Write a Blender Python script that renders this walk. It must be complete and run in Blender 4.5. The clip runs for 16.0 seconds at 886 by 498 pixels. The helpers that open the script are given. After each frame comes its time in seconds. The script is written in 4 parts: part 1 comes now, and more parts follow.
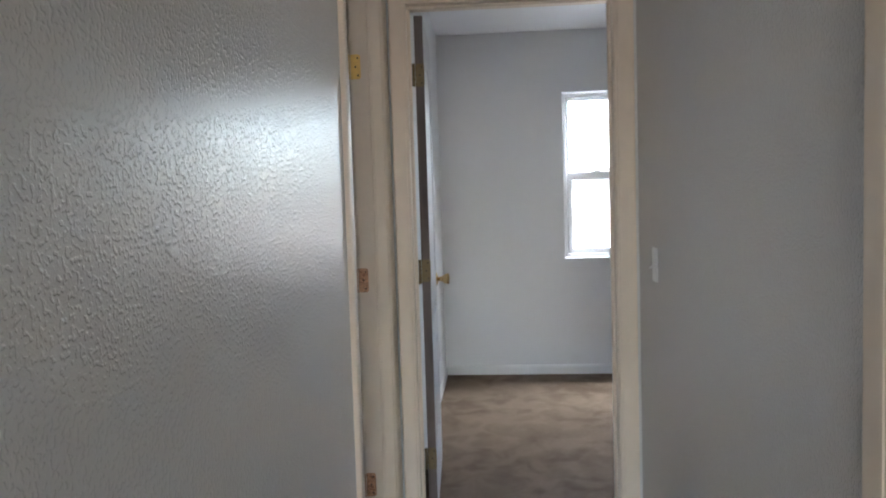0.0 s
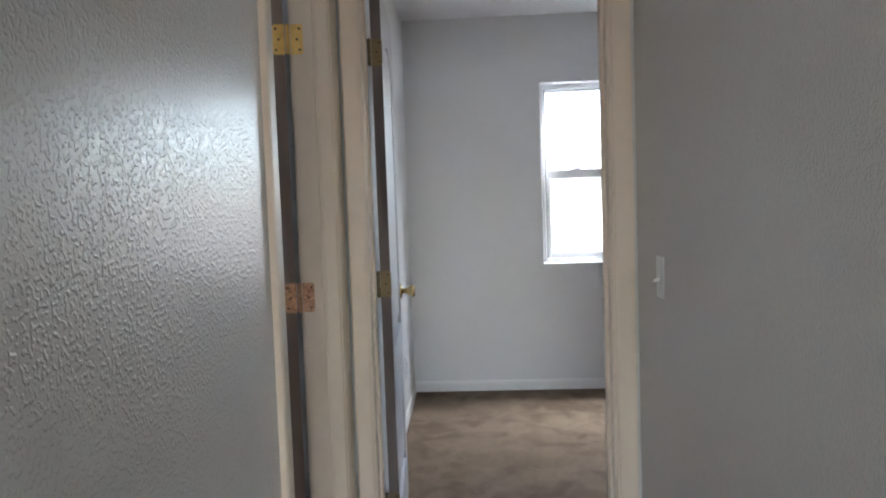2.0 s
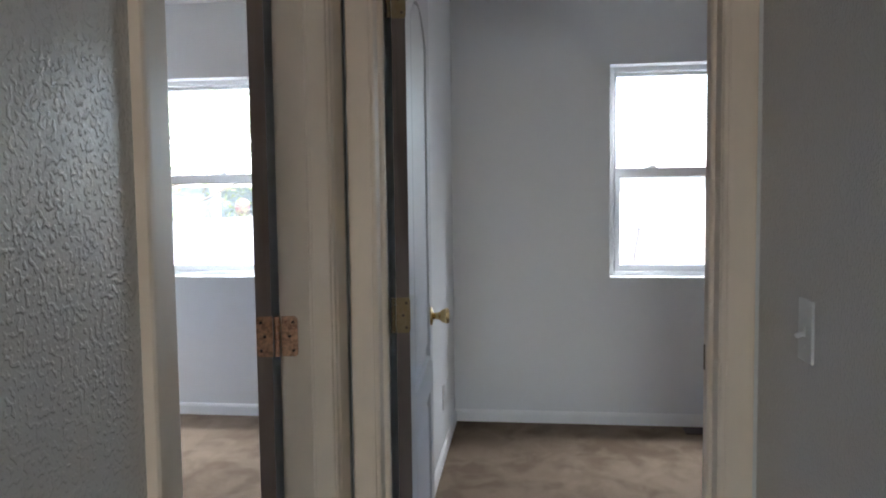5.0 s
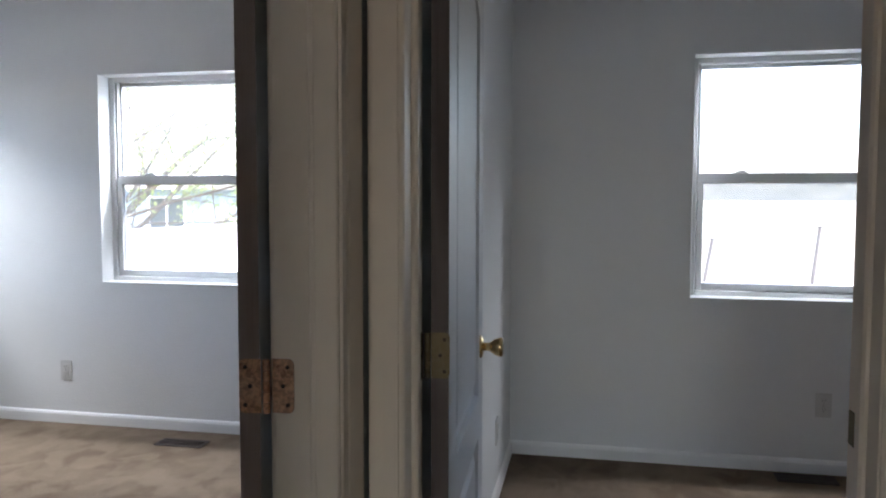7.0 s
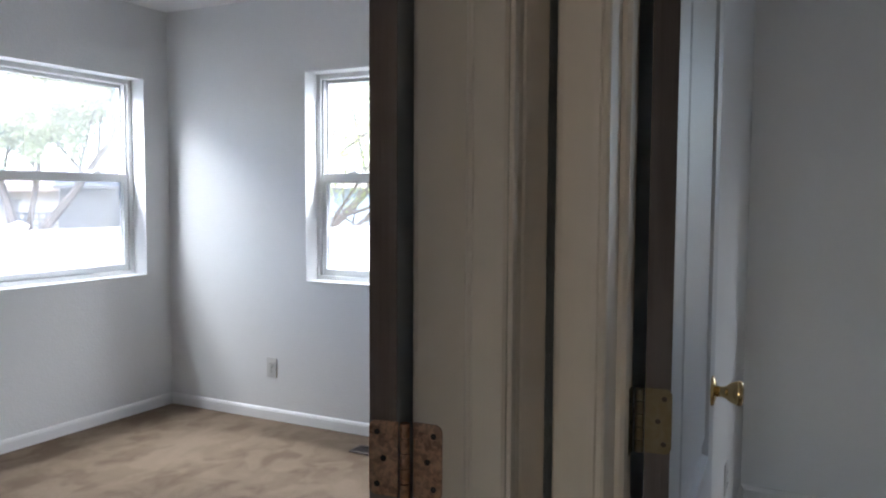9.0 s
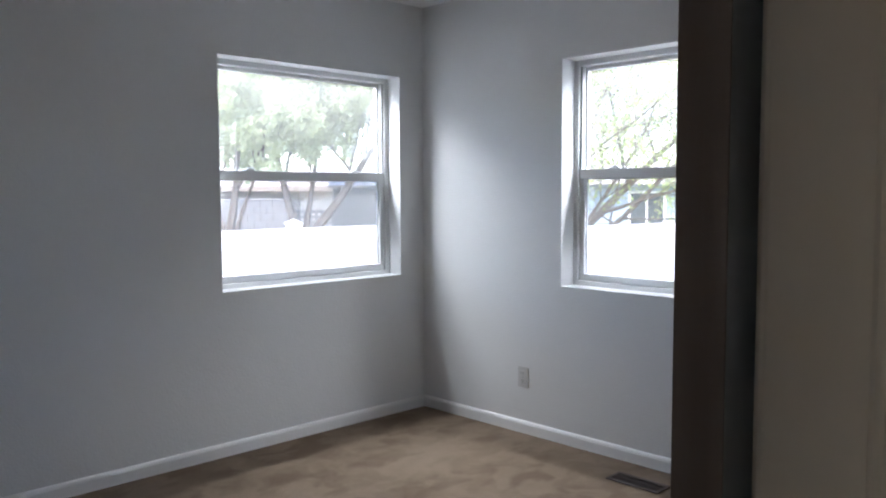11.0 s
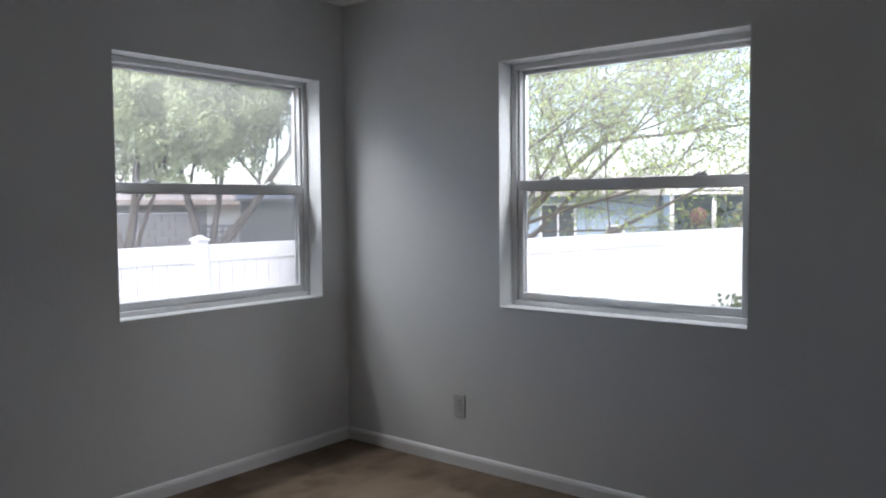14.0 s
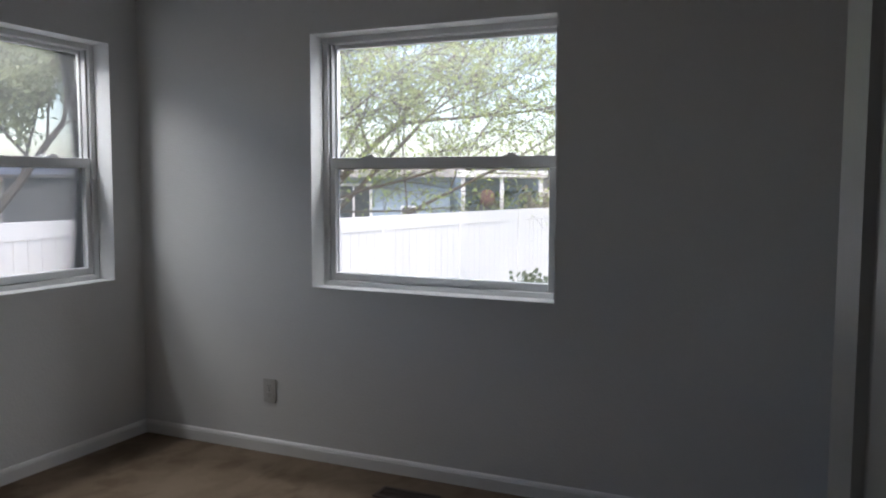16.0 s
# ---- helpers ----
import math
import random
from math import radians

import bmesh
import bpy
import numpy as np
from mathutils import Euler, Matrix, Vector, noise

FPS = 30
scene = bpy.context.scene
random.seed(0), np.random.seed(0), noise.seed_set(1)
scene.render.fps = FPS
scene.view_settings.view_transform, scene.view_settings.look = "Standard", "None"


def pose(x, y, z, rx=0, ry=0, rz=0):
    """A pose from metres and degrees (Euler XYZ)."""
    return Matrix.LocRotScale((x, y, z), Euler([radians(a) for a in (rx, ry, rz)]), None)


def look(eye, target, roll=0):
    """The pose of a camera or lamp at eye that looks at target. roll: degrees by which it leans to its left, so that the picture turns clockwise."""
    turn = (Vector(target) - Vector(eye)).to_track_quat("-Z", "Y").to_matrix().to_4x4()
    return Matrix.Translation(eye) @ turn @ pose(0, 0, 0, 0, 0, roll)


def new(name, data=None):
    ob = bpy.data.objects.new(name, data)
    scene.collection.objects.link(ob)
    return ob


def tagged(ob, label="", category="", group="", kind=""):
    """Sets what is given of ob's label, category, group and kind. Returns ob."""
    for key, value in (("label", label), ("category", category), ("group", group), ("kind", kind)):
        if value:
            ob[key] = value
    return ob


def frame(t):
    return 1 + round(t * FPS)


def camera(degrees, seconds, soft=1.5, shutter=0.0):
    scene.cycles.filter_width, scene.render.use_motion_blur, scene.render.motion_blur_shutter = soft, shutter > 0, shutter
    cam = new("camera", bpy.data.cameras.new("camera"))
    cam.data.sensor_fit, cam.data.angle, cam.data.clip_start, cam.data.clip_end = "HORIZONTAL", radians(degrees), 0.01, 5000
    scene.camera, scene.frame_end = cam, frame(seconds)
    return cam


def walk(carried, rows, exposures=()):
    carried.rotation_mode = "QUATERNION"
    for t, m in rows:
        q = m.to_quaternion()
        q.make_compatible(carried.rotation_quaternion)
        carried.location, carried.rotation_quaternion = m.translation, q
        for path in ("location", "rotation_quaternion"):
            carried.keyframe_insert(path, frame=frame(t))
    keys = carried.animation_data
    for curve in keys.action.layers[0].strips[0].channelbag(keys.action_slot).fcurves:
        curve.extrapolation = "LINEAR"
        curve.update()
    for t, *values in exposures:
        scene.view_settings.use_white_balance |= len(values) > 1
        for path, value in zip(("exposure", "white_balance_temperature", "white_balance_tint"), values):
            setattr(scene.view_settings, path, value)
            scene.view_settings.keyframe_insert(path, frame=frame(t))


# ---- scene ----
cam = camera(58.3, 16.0, soft=2.0)
E0, E1, TINT = 5.02, 3.95, 12
PATH = [
    (0, (0.656, -0.307, 1.323), (0.464, 1.679, 1.184), -1.8),
    (0.5, (0.677, -0.194, 1.317), (0.483, 1.792, 1.181), -1.8),
    (1, (0.674, -0.069, 1.316), (0.499, 1.919, 1.181), -1.9),
    (1.5, (0.651, 0.062, 1.319), (0.508, 2.052, 1.181), -1.7),
    (2, (0.645, 0.183, 1.314), (0.521, 2.175, 1.176), -2.0),
    (2.5, (0.66, 0.286, 1.329), (0.513, 2.275, 1.183), -1.7),
    (3, (0.682, 0.409, 1.333), (0.474, 2.393, 1.184), -0.8),
    (3.5, (0.684, 0.547, 1.321), (0.433, 2.526, 1.179), -0.8),
    (4, (0.651, 0.683, 1.316), (0.393, 2.662, 1.174), -0.8),
    (6.3, (0.636, 1.197, 1.334), (0.303, 3.164, 1.192), -0.2),
    (6.5, (0.628, 1.252, 1.32), (0.271, 3.215, 1.187), -0.1),
    (7, (0.6, 1.369, 1.319), (0.185, 3.321, 1.191), 0.1),
    (7.5, (0.565, 1.482, 1.324), (0.083, 3.418, 1.195), 0.0),
    (8, (0.535, 1.565, 1.322), (-0.04, 3.476, 1.192), -0.2),
    (8.5, (0.513, 1.673, 1.325), (-0.213, 3.531, 1.184), -0.6),
    (9, (0.51, 1.773, 1.319), (-0.411, 3.543, 1.187), 0.3),
    (9.5, (0.481, 1.867, 1.322), (-0.614, 3.535, 1.183), 0.3),
    (10, (0.432, 1.932, 1.323), (-0.798, 3.503, 1.181), 0.2),
    (10.2, (0.396, 1.968, 1.324), (-0.879, 3.502, 1.179), 0.0),
    (12.3, (0.158, 2.177, 1.322), (-1.384, 3.445, 1.202), 0.3),
    (12.5, (0.14, 2.197, 1.321), (-1.395, 3.475, 1.207), 0.2),
    (13, (0.089, 2.239, 1.327), (-1.393, 3.577, 1.221), -0.4),
    (13.5, (0.009, 2.252, 1.371), (-1.372, 3.693, 1.245), -0.7),
    (14, (-0.044, 2.26, 1.329), (-1.306, 3.807, 1.219), -0.5),
    (14.5, (-0.102, 2.248, 1.289), (-1.235, 3.894, 1.189), -0.2),
    (15, (-0.15, 2.242, 1.277), (-1.159, 3.966, 1.169), 0.1),
    (15.5, (-0.151, 2.256, 1.291), (-1.061, 4.032, 1.161), 0.3),
    (16, (-0.156, 2.257, 1.316), (-0.977, 4.074, 1.157), 0.2),
]
walk(cam, [(t, look(eye, target, roll)) for t, eye, target, roll in PATH],
     [(t, e, k, TINT) for t, e, k in ((0, E0, 6150), (2.0, E0, 6150), (4.2, 4.85, 6150), (6.6, E1, 6150), (8.5, E1, 6150), (10.2, 3.75, 6150), (12.3, 2.85, 6250), (13, 2.65, 6350), (14.2, 2.38, 6450), (16, 2.1, 6600))])

# ---- world and sun ----
world = bpy.data.worlds.new("sky")
scene.world = world
world.use_nodes = True
wt = world.node_tree
sky = wt.nodes.new("ShaderNodeTexSky")
sky.sky_type, sky.sun_disc = "NISHITA", False
sky.sun_elevation, sky.sun_rotation = radians(61), radians(146)
sky.air_density, sky.dust_density, sky.ozone_density = 1.0, 2.5, 1.0
wt.links.new(sky.outputs[0], wt.nodes["Background"].inputs[0])
wt.nodes["Background"].inputs[1].default_value = 0.15
sun = new("sun", bpy.data.lights.new("sun", "SUN"))
sun.data.energy, sun.data.angle, sun.data.color = 0.6, radians(20), (1.0, 0.97, 0.93)
sun.matrix_world = look((6, -9, 20), (0, 0, 0))

# lamps added unseen above each bedroom window's head, for more daylight from high sky
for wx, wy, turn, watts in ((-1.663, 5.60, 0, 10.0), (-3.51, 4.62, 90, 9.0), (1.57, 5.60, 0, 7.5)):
    day = new("added_window_daylight", bpy.data.lights.new("added_window_daylight", "AREA"))
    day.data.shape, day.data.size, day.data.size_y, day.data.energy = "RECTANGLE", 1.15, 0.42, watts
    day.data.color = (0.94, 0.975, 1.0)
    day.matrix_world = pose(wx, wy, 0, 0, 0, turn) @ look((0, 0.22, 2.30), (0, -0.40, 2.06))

# lamp added in the unseen south opening, aimed up to brighten the hall
day = new("added_window_daylight", bpy.data.lights.new("added_window_daylight", "AREA"))
day.data.shape, day.data.size, day.data.size_y, day.data.energy = "RECTANGLE", 2.9, 1.4, 2.6
day.data.color = (1.0, 0.98, 0.95)
day.matrix_world = look((0.6, -6.05, 1.35), (0.6, -3.0, 2.7))

# ---- materials ----


def material(name, base, rough=0.5, metal=0.0, spots=None, bumps=(), spec=0.5, vary=0.0, stretch=(1, 1, 1)):
    """Principled paint with up to two noise tints (colour, scale, amount, sharpness) and bumps (scale, height, detail)."""
    m = bpy.data.materials.new(name)
    m.use_nodes = True
    nt = m.node_tree
    b = nt.nodes["Principled BSDF"]
    b.inputs["Roughness"].default_value, b.inputs["Metallic"].default_value = rough, metal
    b.inputs["Specular IOR Level"].default_value = spec
    tc = nt.nodes.new("ShaderNodeNewGeometry")
    mp = nt.nodes.new("ShaderNodeMapping")
    mp.inputs["Scale"].default_value = stretch
    nt.links.new(tc.outputs["Position"], mp.inputs[0])
    rgb = nt.nodes.new("ShaderNodeRGB")
    rgb.outputs[0].default_value = (*base, 1)
    last = rgb.outputs[0]
    for colour, scale, amount, sharp in spots or ():
        n = nt.nodes.new("ShaderNodeTexNoise")
        n.inputs["Scale"].default_value, n.inputs["Detail"].default_value = scale, 4
        n.inputs["Distortion"].default_value = 0.6
        nt.links.new(mp.outputs[0], n.inputs["Vector"])
        r = nt.nodes.new("ShaderNodeMapRange")
        r.inputs[1].default_value, r.inputs[2].default_value = 0.5 - sharp, 0.5 + sharp
        r.inputs[4].default_value = amount
        nt.links.new(n.outputs[0], r.inputs[0])
        mix = nt.nodes.new("ShaderNodeMix")
        mix.data_type = "RGBA"
        mix.inputs[7].default_value = (*colour, 1)
        nt.links.new(r.outputs[0], mix.inputs[0])
        nt.links.new(last, mix.inputs[6])
        last = mix.outputs[2]
    if vary:
        info = nt.nodes.new("ShaderNodeObjectInfo")
        hsv = nt.nodes.new("ShaderNodeHueSaturation")
        r = nt.nodes.new("ShaderNodeMapRange")
        r.inputs[3].default_value, r.inputs[4].default_value = 1 - vary, 1 + vary
        nt.links.new(info.outputs["Random"], r.inputs[0])
        nt.links.new(r.outputs[0], hsv.inputs["Value"])
        nt.links.new(last, hsv.inputs["Color"])
        last = hsv.outputs[0]
    nt.links.new(last, b.inputs["Base Color"])
    normal = None
    for scale, height, detail in bumps:
        n = nt.nodes.new("ShaderNodeTexNoise")
        n.inputs["Scale"].default_value, n.inputs["Detail"].default_value = scale, detail
        nt.links.new(mp.outputs[0], n.inputs["Vector"])
        bump = nt.nodes.new("ShaderNodeBump")
        bump.inputs["Distance"].default_value = height
        bump.inputs["Strength"].default_value = 1.0
        if detail < 0.7:  # droplets with flat tops
            shape = nt.nodes.new("ShaderNodeMapRange")
            shape.interpolation_type = "SMOOTHSTEP"
            shape.inputs[1].default_value, shape.inputs[2].default_value = 0.50, 0.68
            nt.links.new(n.outputs[0], shape.inputs[0])
            nt.links.new(shape.outputs[0], bump.inputs["Height"])
        else:
            nt.links.new(n.outputs[0], bump.inputs["Height"])
        if normal:
            nt.links.new(normal, bump.inputs["Normal"])
        normal = bump.outputs[0]
    if normal:
        nt.links.new(normal, b.inputs["Normal"])
    return m


PAINT = material("grey_wall_paint", (0.70, 0.672, 0.635), 0.26, spots=[((0.62, 0.60, 0.57), 1.3, 0.5, 0.25), ((0.70, 0.69, 0.67), 9, 0.25, 0.2)], bumps=[(165, 0.0007, 0.5), (300, 0.0004, 1)], spec=0.6)
ROOM_PAINT = material("pale_room_paint", (0.755, 0.762, 0.765), 0.45, spots=[((0.72, 0.725, 0.72), 1.1, 0.5, 0.25), ((0.70, 0.705, 0.70), 14, 0.2, 0.2)], bumps=[(95, 0.0012, 1.5), (4, 0.002, 2)])
CEIL = material("ceiling_paint", (0.86, 0.86, 0.86), 0.8, spots=[((0.82, 0.82, 0.81), 2, 0.4, 0.3)], bumps=[(110, 0.002, 2)])
# white trim whose tan is the hall's warm light, put into the colour
TRIM = material("warm_lit_trim_paint", (0.79, 0.66, 0.52), 0.42, spots=[((0.70, 0.605, 0.50), 2.2, 0.4, 0.3), ((0.62, 0.53, 0.43), 23, 0.18, 0.15)], bumps=[(70, 0.0001, 2)], stretch=(1, 1, 0.6))
BASEPAINT = material("white_baseboard_paint", (0.84, 0.84, 0.84), 0.35, spots=[((0.74, 0.73, 0.71), 5, 0.35, 0.2)], bumps=[(30, 0.0004, 2)])
# white doors greyed in the paint, in place of dimmer light on their faces
DOOR = material("dimmed_door_paint", (0.58, 0.58, 0.585), 0.38, spots=[((0.52, 0.52, 0.52), 3, 0.4, 0.25)], bumps=[(160, 0.0005, 2)], stretch=(1, 1, 0.12))
VINYL = material("white_vinyl", (0.80, 0.81, 0.82), 0.3, spots=[((0.7, 0.7, 0.69), 6, 0.35, 0.2)], bumps=[(20, 0.0003, 2)])
EDGE = material("bare_door_edge", (0.31, 0.235, 0.195), 0.6, spots=[((0.23, 0.165, 0.135), 9, 0.7, 0.15)], bumps=[(90, 0.0008, 3)], stretch=(3, 3, 0.12))
# darker copy of the bare edge: the shade on these edges is in the colour
SHADED_EDGE = material("shaded_door_edge", (0.15, 0.118, 0.105), 0.7, spots=[((0.06, 0.045, 0.04), 9, 0.6, 0.15)], bumps=[(90, 0.0008, 3)], stretch=(3, 3, 0.12))
BRASS = material("polished_brass", (0.88, 0.60, 0.20), 0.30, 0.8, spots=[((0.6, 0.38, 0.14), 40, 0.5, 0.15)], bumps=[(120, 0.0002, 2)])
KNOB = material("knob_brass", (0.80, 0.60, 0.30), 0.16, 1.0, spots=[((0.6, 0.4, 0.17), 40, 0.4, 0.15)], bumps=[(120, 0.0001, 2)])
COPPER = material("worn_copper_plate", (0.62, 0.33, 0.20), 0.36, 1.0, spots=[((0.20, 0.09, 0.06), 130, 0.9, 0.1), ((0.72, 0.45, 0.28), 30, 0.5, 0.2)], bumps=[(150, 0.0005, 3)])
ANTIQUE = material("tarnished_brass", (0.22, 0.175, 0.11), 0.6, 1.0, spots=[((0.2, 0.15, 0.08), 70, 0.8, 0.12)], bumps=[(150, 0.0004, 3)])
SCREW = material("dark_screw", (0.07, 0.05, 0.04), 0.5, 0.7, bumps=[(300, 0.0004, 2)])
CARPET = material("beige_carpet", (0.232, 0.172, 0.122), 0.95, spots=[((0.155, 0.106, 0.072), 3.4, 0.75, 0.06), ((0.31, 0.24, 0.178), 6.5, 0.6, 0.07), ((0.165, 0.125, 0.09), 260, 0.6, 0.2)], bumps=[(320, 0.007, 3), (14, 0.010, 3)], spec=0.1, stretch=(1, 0.75, 1))
REGISTER = material("brown_register", (0.045, 0.03, 0.024), 0.6, 0.0, spots=[((0.08, 0.055, 0.04), 40, 0.4, 0.2)], bumps=[(90, 0.0004, 2)])
PLATE = material("white_plastic", (0.68, 0.68, 0.66), 0.35, spots=[((0.76, 0.75, 0.72), 20, 0.3, 0.2)], bumps=[(50, 0.0001, 2)])
OUTLET = material("greyed_plastic", (0.60, 0.60, 0.59), 0.4, spots=[((0.53, 0.53, 0.51), 20, 0.3, 0.2)], bumps=[(50, 0.0001, 2)])
SLOT = material("dark_slot", (0.04, 0.04, 0.04), 0.6, bumps=[(200, 0.0002, 2)])
GASKET = material("grey_gasket", (0.52, 0.52, 0.53), 0.6, bumps=[(80, 0.0004, 2)])
GROUND = material("dry_sandy_ground", (0.33, 0.285, 0.22), 0.95, spots=[((0.25, 0.23, 0.17), 0.5, 0.6, 0.2), ((0.22, 0.20, 0.12), 0.06, 0.5, 0.12), ((0.42, 0.37, 0.30), 5, 0.5, 0.2)], bumps=[(6, 0.05, 5), (60, 0.01, 3)], spec=0.1)
FENCE = material("white_vinyl_fence", (0.77, 0.755, 0.72), 0.45, spots=[((0.72, 0.70, 0.66), 1.5, 0.4, 0.25)], bumps=[(12, 0.0008, 2)], vary=0.03)
BLOCK = material("grey_block", (0.24, 0.23, 0.22), 0.9, spots=[((0.19, 0.18, 0.17), 1.2, 0.6, 0.2), ((0.28, 0.27, 0.26), 18, 0.4, 0.2)], bumps=[(40, 0.006, 4)], vary=0.08)
SIDING = material("blue_siding", (0.33, 0.41, 0.47), 0.7, spots=[((0.29, 0.37, 0.42), 0.8, 0.6, 0.2)], bumps=[(30, 0.003, 3)])
PALE = material("pale_siding", (0.42, 0.40, 0.37), 0.75, spots=[((0.36, 0.34, 0.31), 0.8, 0.5, 0.2)], bumps=[(30, 0.003, 3)])
ROOF = material("tan_shingle", (0.27, 0.23, 0.195), 0.9, spots=[((0.2, 0.17, 0.14), 4, 0.6, 0.15)], bumps=[(20, 0.01, 4)])
DARKGLASS = material("dim_house_glass", (0.04, 0.05, 0.05), 0.12, spots=[((0.08, 0.09, 0.08), 2, 0.5, 0.2)])
BARK = material("tree_bark", (0.17, 0.145, 0.125), 0.9, spots=[((0.06, 0.045, 0.03), 9, 0.7, 0.15)], bumps=[(30, 0.015, 5)], stretch=(1, 1, 0.3))
LIMB = material("green_tan_bark", (0.165, 0.125, 0.095), 0.85, spots=[((0.12, 0.105, 0.055), 9, 0.6, 0.15)], bumps=[(40, 0.008, 4)], stretch=(1, 1, 0.3))
HILL = material("hazy_hill", (0.105, 0.10, 0.08), 1.0, spots=[((0.045, 0.05, 0.04), 0.03, 0.6, 0.12), ((0.1, 0.1, 0.09), 0.008, 0.5, 0.2)], bumps=[(0.05, 1.5, 5)], spec=0.0)
WOOD = material("weathered_stake", (0.095, 0.08, 0.07), 0.9, spots=[((0.06, 0.04, 0.03), 8, 0.6, 0.2)], bumps=[(60, 0.004, 4)], stretch=(1, 1, 0.2))
RUST = material("red_brown_pot", (0.14, 0.05, 0.035), 0.7, spots=[((0.11, 0.04, 0.03), 6, 0.6, 0.2)], bumps=[(30, 0.004, 3)])
METAL = material("grey_metal", (0.14, 0.145, 0.16), 0.5, 0.6, spots=[((0.22, 0.21, 0.2), 5, 0.5, 0.2)], bumps=[(40, 0.001, 2)])


def leaf_material(name, base, other):
    m = material(name, base, 0.6, spots=[(other, 1.4, 0.8, 0.15)], bumps=[(40, 0.002, 2)], spec=0.3)
    nt = m.node_tree
    b = nt.nodes["Principled BSDF"]
    tr = nt.nodes.new("ShaderNodeBsdfTranslucent")
    add = nt.nodes.new("ShaderNodeMixShader")
    add.inputs[0].default_value = 0.6
    link = b.inputs["Base Color"].links[0].from_socket
    nt.links.new(link, tr.inputs[0])
    nt.links.new(b.outputs[0], add.inputs[1])
    nt.links.new(tr.outputs[0], add.inputs[2])
    nt.links.new(add.outputs[0], nt.nodes["Material Output"].inputs[0])
    return m


LEAF = leaf_material("yellow_green_leaf", (0.48, 0.56, 0.19), (0.38, 0.45, 0.14))
LEAF_B = leaf_material("grey_green_leaf", (0.53, 0.58, 0.36), (0.45, 0.50, 0.30))
BUSH = leaf_material("bush_leaf", (0.10, 0.14, 0.05), (0.14, 0.16, 0.07))
SCRUB = leaf_material("olive_tan_leaf", (0.30, 0.27, 0.17), (0.24, 0.20, 0.14))

GLASS = bpy.data.materials.new("window_glass")
GLASS.use_nodes = True
gt = GLASS.node_tree
gt.nodes.remove(gt.nodes["Principled BSDF"])
g_clear, g_gloss, g_mix, g_f = (gt.nodes.new(n) for n in ("ShaderNodeBsdfTransparent", "ShaderNodeBsdfGlossy", "ShaderNodeMixShader", "ShaderNodeFresnel"))
g_clear.inputs[0].default_value = (0.94, 0.94, 0.945, 1)
g_gloss.inputs["Roughness"].default_value = 0.01
g_f.inputs[0].default_value = 1.5
g_twice, g_veil, g_film = (gt.nodes.new(n) for n in ("ShaderNodeMath", "ShaderNodeBsdfTranslucent", "ShaderNodeMixShader"))
g_twice.operation, g_twice.use_clamp = "MULTIPLY", True  # two panes, four faces
g_twice.inputs[1].default_value = 2.6
# thin translucent veil mixed into the panes, paling what is seen through them
g_veil.inputs[0].default_value = (0.8, 0.8, 0.78, 1)
g_film.inputs[0].default_value = 0.04
gt.links.new(g_f.outputs[0], g_twice.inputs[0])
gt.links.new(g_twice.outputs[0], g_mix.inputs[0])
gt.links.new(g_clear.outputs[0], g_film.inputs[1])
gt.links.new(g_veil.outputs[0], g_film.inputs[2])
gt.links.new(g_film.outputs[0], g_mix.inputs[1])
gt.links.new(g_gloss.outputs[0], g_mix.inputs[2])
gt.links.new(g_mix.outputs[0], gt.nodes["Material Output"].inputs[0])

# ---- mesh helpers ----


def mesh_object(name, bm, mat, parent=None, smooth=False):
    me = bpy.data.meshes.new(name)
    bm.normal_update()
    bm.to_mesh(me)
    bm.free()
    me.materials.append(mat)
    if smooth:
        for p in me.polygons:
            p.use_smooth = True
    ob = new(name, me)
    ob.parent = parent
    return ob


def part(name, bm, mat, parent, label="", smooth=False):
    ob = mesh_object(name, bm, mat, parent, smooth)
    return tagged(ob, label) if label else ob


def thing(name, label, category, m=None, group="", kind=""):
    ob = new(name)
    ob.empty_display_size = 0.05
    if m is not None:
        ob.matrix_world = m
    return tagged(ob, label, category, group, kind)


def add_box(bm, lo, hi, bevel=0.0, seg=1, m=None):
    c = [(a + b) / 2 for a, b in zip(lo, hi)]
    s = [abs(b - a) for a, b in zip(lo, hi)]
    mat = Matrix.Translation(c) @ Matrix.Diagonal((*s, 1))
    res = bmesh.ops.create_cube(bm, size=1, matrix=mat)
    vs = res["verts"]
    if bevel:
        es = list({e for v in vs for e in v.link_edges})
        r = bmesh.ops.bevel(bm, geom=vs + es, offset=bevel, segments=seg, affect="EDGES", profile=0.6)
        vs = list({v for f in r["faces"] for v in f.verts} | {v for v in vs if v.is_valid})
    if m is not None:
        bmesh.ops.transform(bm, matrix=m, verts=vs)
    return vs


def box(lo, hi, bevel=0.0, seg=1):
    bm = bmesh.new()
    add_box(bm, lo, hi, bevel, seg)
    return bm


def extrude(profile, p0, p1, u, v, bm=None):
    """A closed profile of (a, b) pairs in the directions u, v, swept from p0 to p1."""
    bm = bm or bmesh.new()
    u, v = Vector(u), Vector(v)
    ends = [[bm.verts.new(Vector(p) + u * a + v * b) for a, b in profile] for p in (p0, p1)]
    n = len(profile)
    for i in range(n):
        j = (i + 1) % n
        bm.faces.new((ends[0][i], ends[0][j], ends[1][j], ends[1][i]))
    bm.faces.new(ends[0][::-1])
    bm.faces.new(ends[1])
    bmesh.ops.recalc_face_normals(bm, faces=bm.faces)
    return bm


